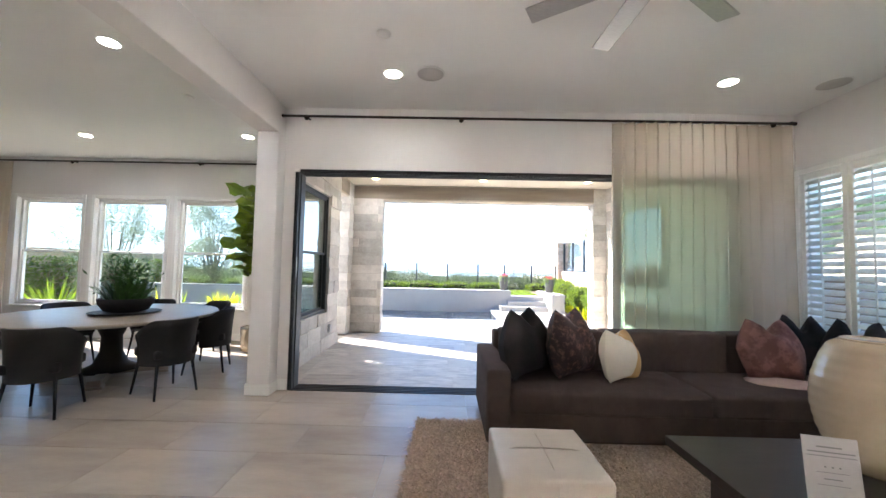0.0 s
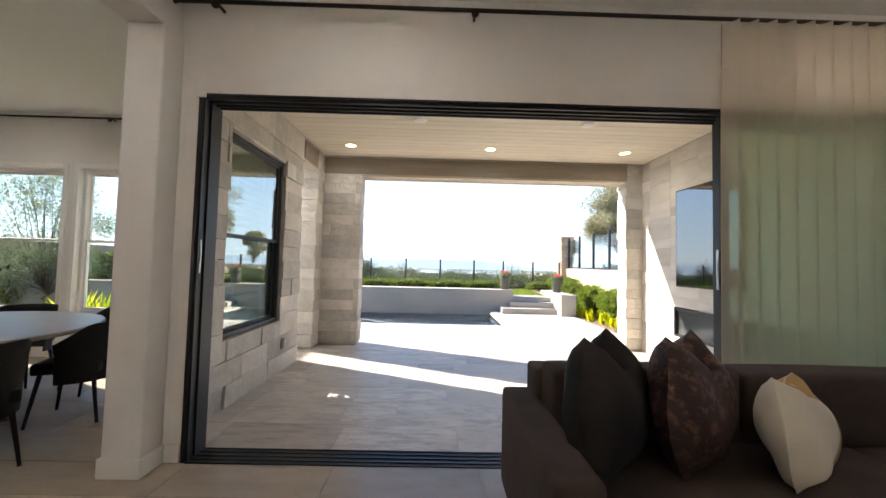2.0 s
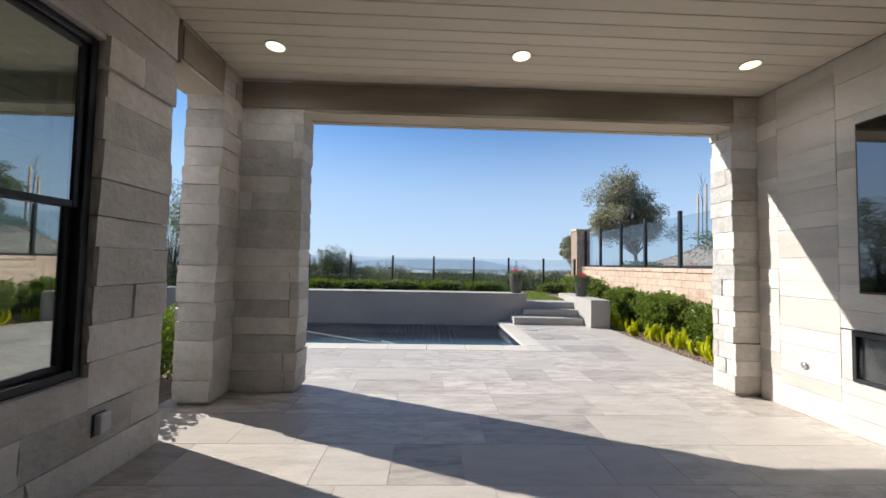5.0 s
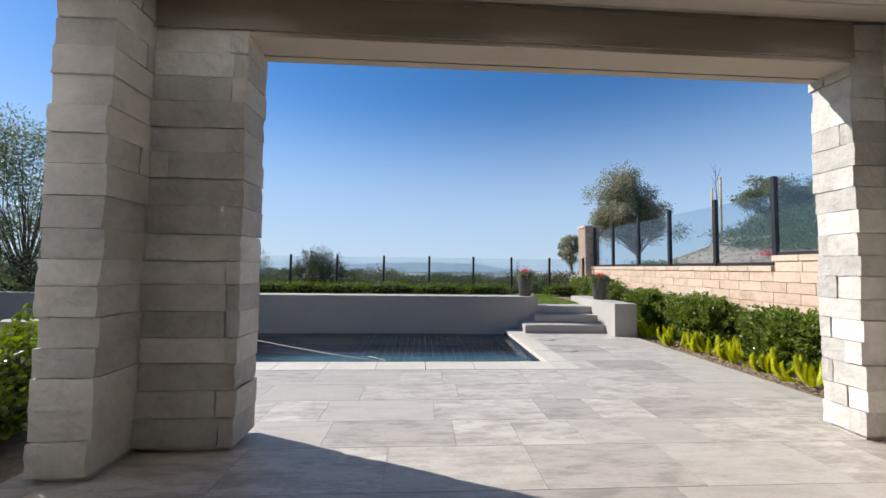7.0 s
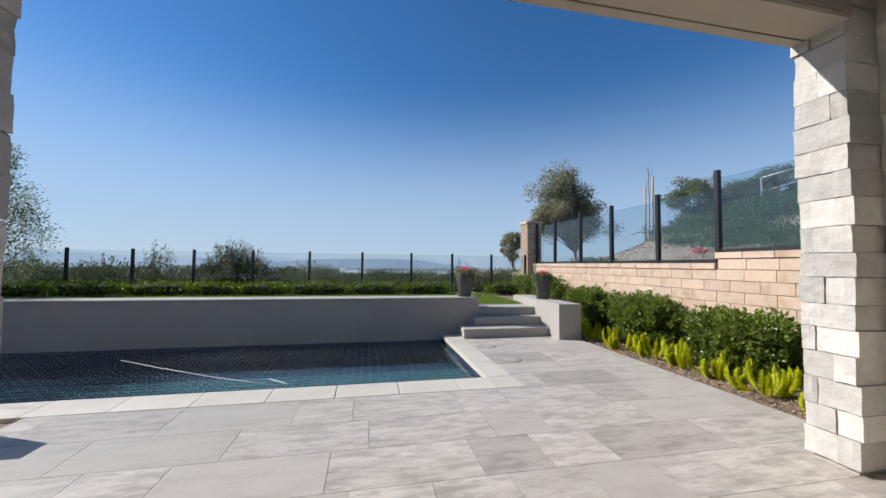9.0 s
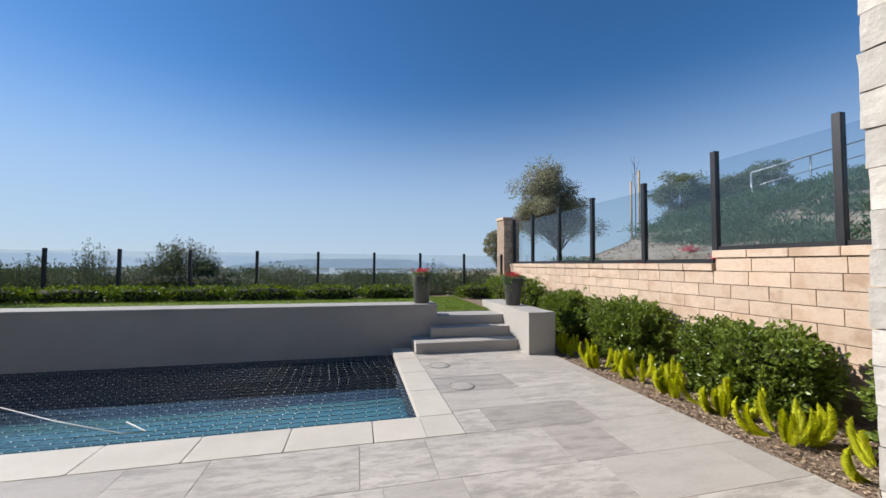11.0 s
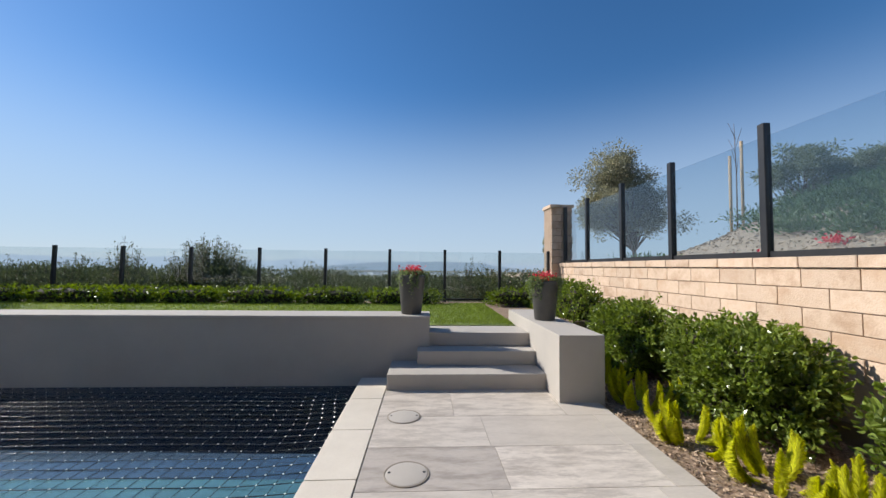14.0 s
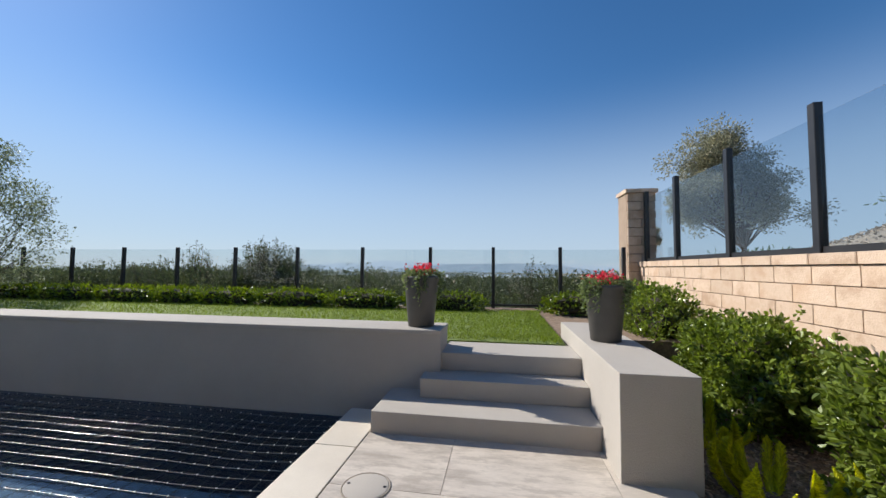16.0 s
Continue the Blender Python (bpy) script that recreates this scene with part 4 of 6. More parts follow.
def shrub(name, loc, seed, rx, ry, h, leaves, length, width, mat, label, category, group, boxy=3.0, rz=0):
    t = thing(name, loc, label, category, group, rz)
    # solid dark filler; the shade between the leaves is put into its colour
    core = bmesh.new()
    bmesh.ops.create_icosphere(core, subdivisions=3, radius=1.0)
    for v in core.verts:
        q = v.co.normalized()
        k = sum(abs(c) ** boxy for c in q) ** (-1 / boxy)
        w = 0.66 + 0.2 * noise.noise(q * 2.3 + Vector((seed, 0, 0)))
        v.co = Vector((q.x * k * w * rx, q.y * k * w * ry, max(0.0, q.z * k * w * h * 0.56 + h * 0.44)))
    part("branch_mass", core, CORE_DARK, t)
    v, f = shrub_mesh(seed, rx, ry, h, leaves, length, width, boxy)
    raw("foliage", v, f, mat, t)
    return t


def tree(name, loc, seed, height, spread, trunk_h, trunk_r, leaves, length, width, mat, label, clumps=26, squash=0.75, lean=0.0, top_bias=0.5, sag=0.2, lobes=()):
    """A tapered trunk, limbs to clumps, and leaves round each clump."""
    rng = np.random.RandomState(seed)
    t = thing(name, loc, label, "tree", "garden trees")
    pts = [(lean * (k / 5) ** 1.5 + 0.05 * rng.randn() * (k > 0), 0.05 * rng.randn() * (k > 0), trunk_h * k / 5) for k in range(6)]
    limbs = [tube(pts, trunk_r, 10, trunk_r * 0.65)]
    top = Vector(pts[-1])
    cl = []
    for k in range(clumps):
        a = rng.uniform(0, 2 * math.pi)
        f = rng.rand() ** top_bias
        z = trunk_h * 0.85 + (height - trunk_h * 0.85) * f * 0.97
        rad = spread * math.sqrt(max(0.03, 1 - (2 * (z - trunk_h * 0.85) / (height - trunk_h * 0.85) - 0.85) ** 2 / 1.4)) * math.sqrt(rng.uniform(0.12, 1.0))
        c = Vector((lean + rad * math.cos(a), rad * math.sin(a), z))
        if lobes:
            lx, lz, lr = lobes[k % len(lobes)]
            q = rng.normal(0, 1, 3)
            q *= lr * rng.uniform(0.15, 1.3) / np.linalg.norm(q)
            c = Vector((lx + q[0], q[1], lz + 0.8 * q[2]))
        start = Vector(pts[rng.randint(3, 6)])
        mid = start.lerp(c, 0.5) + Vector((0.1 * rng.randn(), 0.1 * rng.randn(), sag * rng.rand()))
        limbs.append(tube([start, start.lerp(mid, 0.6), mid, mid.lerp(c, 0.6), c], trunk_r * 0.33, 5, trunk_r * 0.05))
        cl.append(c)
    part("trunk", merge(*limbs), BARK, t)
    per = leaves // clumps
    P, N = [], []
    for c in cl:
        size = spread * rng.uniform(0.20, 0.42)
        q = np.clip(rng.normal(0, 0.42, (per, 3)), -0.8, 0.8) * np.array([size, size, size * squash])
        P.append(np.array(c) + q)
        N.append(q / (np.linalg.norm(q, axis=1, keepdims=True) + 1e-6))
    v, f = leaf_cloud(rng, np.concatenate(P), np.concatenate(N), length, width, 0.9)
    raw("crown", v, f, mat, t)
    return t


# ---- dining room ----
OAK = pbr("grey_oak", (0.34, 0.28, 0.22), (0.27, 0.22, 0.17), 3, 0.35, 0.08, 60, stretch=(1, 8, 1))
CHAIRM = pbr("black_leather", (0.010, 0.009, 0.009), (0.016, 0.014, 0.013), 5, 0.55, 0.2, 220, spec=0.2)
TC = (-3.55, 4.32)
dt = thing("dining_table", (TC[0], TC[1], 0), "large round grey oak dining table on a pedestal", "dining table")
part("tabletop", lathe([(1.04, 0.715), (1.09, 0.725), (1.10, 0.74), (1.095, 0.757), (1.085, 0.76)], 64), OAK, dt)
part("pedestal", lathe([(0.30, 0.09), (0.17, 0.16), (0.11, 0.30), (0.10, 0.48), (0.16, 0.62), (0.34, 0.715)], 32), CHAIRM, dt)
for a in (30, 120, 210, 300):
    part("base_foot", moved(merge(box(0.05, 0.58, -0.06, 0.06, 0.03, 0.10, 0.012, 2), box(0.46, 0.58, -0.07, 0.07, 0, 0.03, 0.004)), pose(0, 0, 0, 0, 0, a)), OAK, dt)


def dining_chair():
    c = new("dining_chair")
    tagged(c, "black leather dining chair with a curved low back", "chair", "chairs round the dining table")
    part("seat", cushion_box(-0.25, 0.25, -0.25, 0.25, 0.40, 0.49, 0.012, 3, 0.025), CHAIRM, c)
    n, verts, faces = 20, [], []
    for z0, rr in ((0.33, 0.0), (0.55, 0.012), (0.72, 0.028), (0.80, 0.04)):
        for side in (0, 1):
            for k in range(n + 1):
                s = -1 + 2 * k / n
                ang = s * 1.75
                r = 0.285 + rr + (0.028 if side else 0)
                drop = 0.10 * max(0, abs(s) - 0.55) / 0.45 if z0 > 0.6 else 0
                verts.append((r * math.sin(ang) * 0.98, -r * math.cos(ang) * 0.96, z0 - drop * (z0 - 0.33) / 0.3))
    m = n + 1
    for lv in range(3):
        for k in range(n):
            a, b_ = (lv * 2) * m + k, (lv * 2 + 1) * m + k
            c2, d2 = ((lv + 1) * 2) * m + k, ((lv + 1) * 2 + 1) * m + k
            faces += [(a, a + 1, c2 + 1, c2), (b_ + 1, b_, d2, d2 + 1)]
        for k in (0, n):
            a, b_ = (lv * 2) * m + k, (lv * 2 + 1) * m + k
            faces.append((a, b_, b_ + 2 * m, a + 2 * m))
    for lv in (0, 3):
        for k in range(n):
            a, b_ = lv * 2 * m + k, (lv * 2 + 1) * m + k
            faces.append((a, a + 1, b_ + 1, b_))
    raw("backrest", verts, faces, CHAIRM, c, smooth=True)
    for sx in (-1, 1):
        for sy in (-1, 1):
            part("leg", tube([(sx * 0.20, sy * 0.19, 0.42), (sx * 0.255, sy * 0.26, 0.0)], 0.021, 8, 0.013), CHAIRM, c)
    return c


first = dining_chair()
first.scale = (0.80, 0.86, 1.0)
for k, ang in enumerate((-70, -25, 20, 65, 110, 155, 200, 245)):
    a = radians(ang)
    reach = 1.02 if k == 2 else 1.16
    m = pose(TC[0] + reach * math.cos(a), TC[1] + reach * math.sin(a), 0, 0, 0, ang + 90)
    if k == 0:
        first.matrix_basis = m @ Matrix.Diagonal((*first.scale, 1))
    else:
        copy_thing(first, m)

tray = thing("centerpiece_tray", (-3.38, 4.30, 0.761), "round dark tray on the dining table", "tray")
part("plate", lathe([(0.10, 0.0), (0.33, 0.012), (0.35, 0.024), (0.34, 0.026), (0.10, 0.014)], 40), CHAIRM, tray)
bowl = thing("planter_bowl", (-3.38, 4.30, 0.777), "wide black bowl planted with dark leafy succulents", "planter")
part("bowl", lathe([(0.16, 0.0), (0.27, 0.03), (0.34, 0.12), (0.35, 0.19), (0.33, 0.20), (0.30, 0.15), (0.02, 0.14)], 40), VELVET, bowl)
rng = np.random.RandomState(12)
verts, faces = [], []
for k in range(150):
    a, r = rng.uniform(0, 6.28), 0.26 * math.sqrt(rng.rand())
    L, W = rng.uniform(0.14, 0.34) * (1.4 - r * 1.5), rng.uniform(0.018, 0.035)
    tilt = rng.uniform(0.15, 0.9) * (0.5 + r * 2.4)
    dx, dy = math.cos(a), math.sin(a)
    b0, q = Vector((r * dx, r * dy, 0.15)), len(verts)
    for s in (0, 0.4, 0.75, 1.0):
        c = b0 + Vector((dx * math.sin(tilt * (0.6 + s * 0.6)), dy * math.sin(tilt * (0.6 + s * 0.6)), math.cos(tilt * (0.6 + s * 0.6)))) * L * s
        w = W * (0.7, 1.0, 0.7, 0.05)[(0, 0.4, 0.75, 1.0).index(s)]
        verts += [tuple(c + Vector((-dy * w, dx * w, 0))), tuple(c - Vector((-dy * w, dx * w, 0)))]
    faces += [(q + 2 * j, q + 2 * j + 1, q + 2 * j + 3, q + 2 * j + 2) for j in range(3)]
raw("strap_foliage", verts, faces, LEAF_D, bowl, "dark green strap leaves")
# stalky centre of the arrangement
rngp = np.random.RandomState(3)
p0 = rngp.normal(0, 1, (420, 3)) * np.array([0.13, 0.13, 0.13]) + np.array([0.0, 0, 0.48])
v, f = leaf_cloud(rngp, p0, p0 - np.array([0, 0, 0.3]), 0.10, 0.035, 0.5)
raw("foliage", v, f, LEAF_D, bowl)
bowl.scale = (0.78, 0.78, 0.86)

fig = thing("fiddle_leaf_fig", (-2.54, 5.75, 0), "tall fiddle leaf fig with broad glossy leaves", "house plant")
part("pot", lathe([(0.15, 0.0), (0.20, 0.02), (0.22, 0.38), (0.20, 0.39), (0.19, 0.33), (0.01, 0.33)], 28), CERAM, fig)
part("stem", merge(tube([(0, 0, 0.33), (0.02, 0.01, 1.0), (-0.03, 0, 1.7), (-0.02, 0.02, 2.5)], 0.016, 8, 0.008)), BARK, fig)
rng = np.random.RandomState(8)
pp = np.stack([0.10 * rng.randn(130) - 0.05, 0.10 * rng.randn(130), rng.uniform(1.25, 2.55, 130)], 1)
aa = rng.uniform(0, 6.28, 130)
v, f = oval_leaves(rng, pp, np.stack([np.cos(aa), np.sin(aa), rng.uniform(-0.4, 0.5, 130)], 1), 0.30, 0.19, 0.15, 0.18)
raw("foliage", v, f, LEAF_B, fig)

small = thing("succulent_pot", (2.62, 1.46, 0.42), "small green succulent in a pale pot", "house plant")
part("pot", lathe([(0.035, 0), (0.05, 0.005), (0.055, 0.06), (0.05, 0.06), (0.01, 0.05)], 20), CERAM, small)
rng = np.random.RandomState(21)
q = rng.normal(0, 1, (160, 3)); q[:, 2] = abs(q[:, 2]); q /= np.linalg.norm(q, axis=1, keepdims=True)
v, f = leaf_cloud(rng, q * 0.02 + np.array([0, 0, 0.06]), q, 0.07, 0.03, 0.2, 0.1)
raw("foliage", v, f, LEAF_D, small)

# ---- patio fittings ----
SCREEN = pbr("black_screen", (0.006, 0.006, 0.007), None, 2, 0.03, spec=0.5, fine=0.0)
SCREEN.node_tree.nodes["Principled BSDF"].inputs["IOR"].default_value = 2.6
tv = thing("television", (PX, 6.03, 1.12), "large black wall-mounted outdoor television", "television")
part("body", box(-0.035, 0.0, -0.565, 0.565, 0.0, 1.35, 0.006, 2), BLACKM, tv)
part("screen", box(-0.0385, -0.0345, -0.55, 0.55, 0.018, 1.332), SCREEN, tv, "dark glossy screen")
fp = thing("linear_fireplace", (PX, 5.65, 0.42), "long black linear gas fireplace set in the stone wall", "fireplace")
part("surround", merge(box(-0.02, 0.045, -1.05, 1.02, 0.0, 0.03, 0.003), box(-0.02, 0.045, -1.05, 1.02, 0.36, 0.40, 0.003), box(-0.02, 0.045, 0.99, 1.02, 0.03, 0.36, 0.003), box(-0.02, 0.045, -1.05, -1.02, 0.03, 0.36, 0.003)), BLACKM, fp)
# shallow back panel; its dark grey also carries a deeper box's shade
part("firebox", box(0.03, 0.049, -1.02, 0.99, 0.03, 0.36), pbr("firebox_shade_grey", (0.035, 0.032, 0.03), (0.05, 0.046, 0.042), 4, 0.45), fp)
gl = part("glass", box(-0.006, -0.002, -1.02, 0.99, 0.03, 0.36), GLASS_F, fp)
gl.visible_shadow = False
knob = thing("gas_valve", (PX - 0.012, 7.05, 0.44), "small round steel gas valve cover", "valve")
part("plate", moved(lathe([(0.032, 0), (0.032, 0.004), (0.02, 0.008), (0.008, 0.010), (0.006, 0.018)], 20), pose(0, 0, 0, 0, -90, 0)), STEEL, knob)
out = thing("outlet_box", (SX + 0.012, 6.05, 0.33), "weatherproof outdoor outlet cover on the stone wall", "outlet")
part("plate", box(-0.012, 0.004, -0.045, 0.045, -0.065, 0.065, 0.006, 2), BRONZE, out)
part("cover", box(0.004, 0.045, -0.035, 0.04, -0.055, 0.06, 0.012, 2), pbr("clear_grey_plastic", (0.52, 0.51, 0.50), None, 3, 0.25), out)

# ---- fences ----
fence = thing("glass_fence", (-2.0, 16.07, LAWN - 0.03), "glass panel fence with black steel posts above the view", "fence")
xs = [-13.1 + 1.363 * k for k in range(7)] + [-3.59, -2.22, -0.83, 0.54, 1.89, 3.07, 4.26, 5.33]
xs[6] = -4.93
POST = mesh_of("post", box(-0.03, 0.03, -0.03, 0.03, 0, 1.0, 0.004), BLACKM)
for x in xs:
    piece("post", POST, fence, x + 2.0, 0, 0, 1, 1, 1.13)
for a, b_ in zip(xs, xs[1:]):
    g = part("glass_panel", box(a + 2.03, b_ + 1.97, -0.004, 0.004, 0.09, 1.085), GLASS_F, fence)
    g.visible_shadow = False
    part("rail", box(a + 2.03, b_ + 1.97, -0.014, 0.014, 0.055, 0.09), BLACKM, fence)

WF = 5.61
sidefence = thing("wall_fence", (5.71, 12.5, 1.31), "glass panel fence with black posts on the block wall", "fence")
ys = [(16.05, 1.30), (14.97, 1.30), (13.75, 1.30), (12.61, 1.30), (11.36, 1.30), (10.23, 1.45), (9.05, 1.45), (7.9, 1.45), (6.7, 1.45), (5.5, 1.45)]
for y, z in ys:
    piece("post", POST, sidefence, 0, y - 12.5, z - 1.31, 1.15, 1.15, 1.22)
for (ya, za), (yb, zb) in zip(ys, ys[1:]):
    zz = za - 1.31
    g = part("glass_panel", box(-0.004, 0.004, yb + 0.035 - 12.5, ya - 0.035 - 12.5, zz + 0.055, zz + 1.10), GLASS_D, sidefence)
    g.visible_shadow = False
    part("rail", box(-0.016, 0.016, yb + 0.035 - 12.5, ya - 0.035 - 12.5, zz + 0.002, zz + 0.055), BLACKM, sidefence)

# ---- garden plants ----
SH = [(5.12, 7.95, 0.37, 0.60, 0.72), (5.12, 9.44, 0.37, 0.60, 0.74), (5.14, 11.04, 0.36, 0.60, 0.80), (5.14, 12.58, 0.35, 0.63, 0.79), (5.05, 14.0, 0.38, 0.60, 0.92), (5.0, 15.2, 0.40, 0.58, 0.94)]
for k, (x, y, rx, ry, h) in enumerate(SH):
    n = 13000 if y < 13.0 else 6000
    shrub("hedge_shrub", (x, y, -0.03 if y < 13.4 else LAWN - 0.4), 30 + k, rx, ry, h, n, 0.047, 0.028, LEAF_H, "dense dark green clipped shrub against the block wall", "shrub", "shrubs along the wall", 3.4)
k = 0
x = -11.6
rh = random.Random(5)
while x < 5.2:
    w = rh.uniform(0.9, 1.5)
    if not (3.05 < x + w / 2 < 3.75):
        shrub("boxwood_hedge", (x + w / 2, 15.45, LAWN - 0.02), 60 + k, w / 2 + 0.06, 0.26, 0.33, 1000, 0.06, 0.036, LEAF_B, "low clipped green hedge in front of the glass fence", "hedge", "hedge along the fence", 5.0)
    x += w
    k += 1
shrub("side_shrub", (-2.75, 7.55, -0.03), 91, 0.62, 0.7, 0.80, 4200, 0.06, 0.034, LEAF_B, "bright green rounded shrub beside the stone pier", "shrub", "side shrubs")
shrub("side_shrub", (-2.55, 6.75, -0.03), 92, 0.45, 0.5, 0.55, 2200, 0.06, 0.034, LEAF_H, "dark green rounded shrub beside the stone wall", "shrub", "side shrubs")


def foxtail(seed):
    """A foxtail fern: upright tapering plumes of short needles."""
    rng = np.random.RandomState(seed)
    plumes = []
    for k in range(12):
        verts, faces = [], []
        a = rng.uniform(0, 6.28)
        tilt, L, R = rng.uniform(0.35, 1.35), rng.uniform(0.20, 0.34), rng.uniform(0.034, 0.044)
        d0 = Vector((math.cos(a), math.sin(a), 0))
        base = d0 * rng.uniform(0.02, 0.16)
        n = 700
        for j in range(n):
            s = (j + rng.rand()) / n
            th = tilt * (1.2 - 0.75 * s)
            c = base + (d0 * math.sin(th) + Vector((0, 0, math.cos(th)))) * L * s
            ax = (d0 * math.sin(th) + Vector((0, 0, math.cos(th))))
            o1 = ax.orthogonal().normalized()
            o2 = ax.cross(o1)
            b = rng.uniform(0, 6.28)
            out_d = (o1 * math.cos(b) + o2 * math.sin(b) + ax * 1.2).normalized()
            r = R * (0.55 + 0.6 * math.sin(math.pi * min(1, s * 0.9 + 0.12))) * (1 if s < 0.85 else (1.02 - s) / 0.17)
            side = out_d.cross(ax).normalized() * 0.0075
            q = len(verts)
            verts += [tuple(c + side), tuple(c - side), tuple(c + out_d * r * 1.35)]
            faces.append((q, q + 1, q + 2))
        plumes.append((verts, faces))
    return plumes


FOX = [(4.50, 10.80, 0), (4.66, 10.30, 1), (4.64, 9.81, 2), (4.66, 9.31, 0), (4.62, 8.80, 1), (4.66, 8.28, 2), (4.64, 7.72, 0), (4.58, 11.48, 1), (4.62, 12.10, 2)]
proto = {}
for k, (x, y, s) in enumerate(FOX):
    m = pose(x, y, -0.03, 0, 0, 67 * k)
    if s not in proto:
        f0 = thing("foxtail_fern", (x, y, -0.03), "bright yellow-green foxtail fern in bark mulch", "fern", "foxtail ferns", 67 * k)
        for pv, pf in foxtail(70 + s):
            raw("plume", pv, pf, LEAF_F, f0)
        proto[s] = f0
    else:
        copy_thing(proto[s], m)

# mulch chips
CHIP = pbr("bark_chip", (0.48, 0.36, 0.25), (0.28, 0.20, 0.135), 9, 0.9, island=True, vary=0.4)
rng = np.random.RandomState(2)
n = 20000
c = np.stack([rng.uniform(4.22, 5.6, n), rng.uniform(7.6, 13.2, n), rng.uniform(-0.028, -0.012, n)], 1)
v, f = leaf_cloud(rng, c, np.stack([rng.normal(0, 1, n), rng.normal(0, 1, n), np.full(n, 0.12)], 1), 0.036, 0.011, 0.1, 0.0)
tagged(raw("mulch_chips", v, f, CHIP), "scattered brown bark chips on the bed", "mulch", kind="stuff")

# turf blades along the visible lawn
TURF = leaf_mat("turf_blade", (0.15, 0.205, 0.03), (0.22, 0.275, 0.05), 0.6, 0.3)
n = 42000
xx = 3.78 - (rng.rand(n) ** 1.5) * 12
c = np.stack([xx, rng.uniform(12.78, 15.49, n), np.full(n, LAWN + 0.004)], 1)
c[:, 1] = np.where((c[:, 0] > 2.68) & (c[:, 1] < 12.90), c[:, 1] + 0.3, c[:, 1])
v, f = leaf_cloud(rng, c, np.stack([rng.normal(0, 0.3, n), rng.normal(0, 0.3, n), np.ones(n)], 1), 0.035, 0.009, 0.1, 0.1)
tagged(raw("turf_blades", v, f, TURF), "short bright green turf blades", "grass", kind="stuff")

# flower pots on the walls
POTM = pbr("charcoal_planter", (0.075, 0.072, 0.066), (0.10, 0.095, 0.088), 5, 0.55, 0.15, 120)
LEAF_P = leaf_mat("trailing_leaf", (0.10, 0.14, 0.05), (0.20, 0.24, 0.10), 0.5, 0.35)
PETAL = leaf_mat("red_petal", (0.50, 0.03, 0.05), (0.60, 0.12, 0.14), 0.5, 0.4)


def flower_pot(loc, seed):
    t = thing("flower_pot", loc, "tapered charcoal planter with red flowers and trailing greenery", "planter", "flower pots")
    part("pot", lathe([(0.105, 0.0), (0.115, 0.004), (0.155, 0.42), (0.160, 0.44), (0.150, 0.445), (0.140, 0.42), (0.01, 0.41)], 36), POTM, t)
    rng = np.random.RandomState(seed)
    P, N = [], []
    for k in range(20):
        a = rng.uniform(0, 6.28)
        drop = rng.uniform(0.10, 0.34)
        for j in range(44):
            s = rng.rand()
            r = 0.12 + 0.06 * min(1, s * 3) - 0.02 * s
            P.append((r * math.cos(a) + 0.012 * rng.randn(), r * math.sin(a) + 0.012 * rng.randn(), 0.46 - drop * max(0, s - 0.25) + 0.02 * rng.randn()))
            N.append((math.cos(a), math.sin(a), -0.3))
    for j in range(380):
        a, r = rng.uniform(0, 6.28), 0.14 * math.sqrt(rng.rand())
        P.append((r * math.cos(a), r * math.sin(a), 0.44 + 0.05 * rng.rand()))
        N.append((math.cos(a) * 0.6, math.sin(a) * 0.6, 0.8))
    v, f = leaf_cloud(rng, np.array(P), np.array(N), 0.035, 0.016, 0.6)
    tagged(raw("greenery", v, f, LEAF_P, t), kind="stuff")
    P = np.stack([0.06 * rng.randn(170), 0.06 * rng.randn(170), 0.50 + 0.025 * rng.randn(170)], 1)
    v, f = leaf_cloud(rng, P, np.tile((0, 0, 0.6), (170, 1)), 0.032, 0.026, 0.9, 0.2)
    tagged(raw("blossom", v, f, PETAL, t, "red flowers"), kind="stuff")


flower_pot((2.49, 12.53, 0.641), 5)
flower_pot((4.03, 12.42, 0.591), 6)

# ---- trees and the land beyond ----
tree("olive_tree", (-8.0, 13.2, LAWN - 0.1), 41, 3.9, 1.35, 0.5, 0.05, 17000, 0.08, 0.026, LEAF_O, "young olive tree with fine grey-green leaves", 60, 1.1, 0.0, 1.0)
tree("olive_tree", (-10.7, 12.0, -0.1), 42, 4.3, 1.4, 0.5, 0.05, 17000, 0.08, 0.026, LEAF_O, "young olive tree with fine grey-green leaves", 60, 1.1, 0.0, 1.0)
tree("olive_tree", (-7.3, 15.0, LAWN - 0.1), 43, 3.4, 1.15, 0.4, 0.045, 15000, 0.075, 0.026, LEAF_O, "young olive tree with fine grey-green leaves", 54, 1.1, 0.0, 1.0)
tree("gum_tree", (13.35, 25.9, 0.6), 44, 7.2, 1.9, 2.4, 0.12, 34000, 0.15, 0.05, LEAF_E, "tall gum tree with a ragged open crown", 105, 0.9, -0.75, 0.95,
     lobes=((-1.0, 5.9, 1.0), (-1.6, 5.1, 1.2), (-0.4, 5.1, 1.0), (-1.2, 4.3, 1.6), (-2.2, 3.9, 0.8), (-0.9, 3.4, 1.3), (0.25, 4.2, 0.9), (0.9, 3.3, 1.0), (-2.0, 3.1, 0.7)))
tree("gum_tree", (10.85, 30.0, -0.4), 45, 4.0, 0.75, 2.3, 0.06, 8000, 0.13, 0.05, LEAF_E, "small gum tree beyond the fence", 26, 1.0, -0.15, 0.8)

# slope behind the block wall
HILLM = pbr("dry_slope", (0.38, 0.31, 0.24), (0.24, 0.19, 0.14), 5, 0.95, 1.0, 30, fine=0.3)


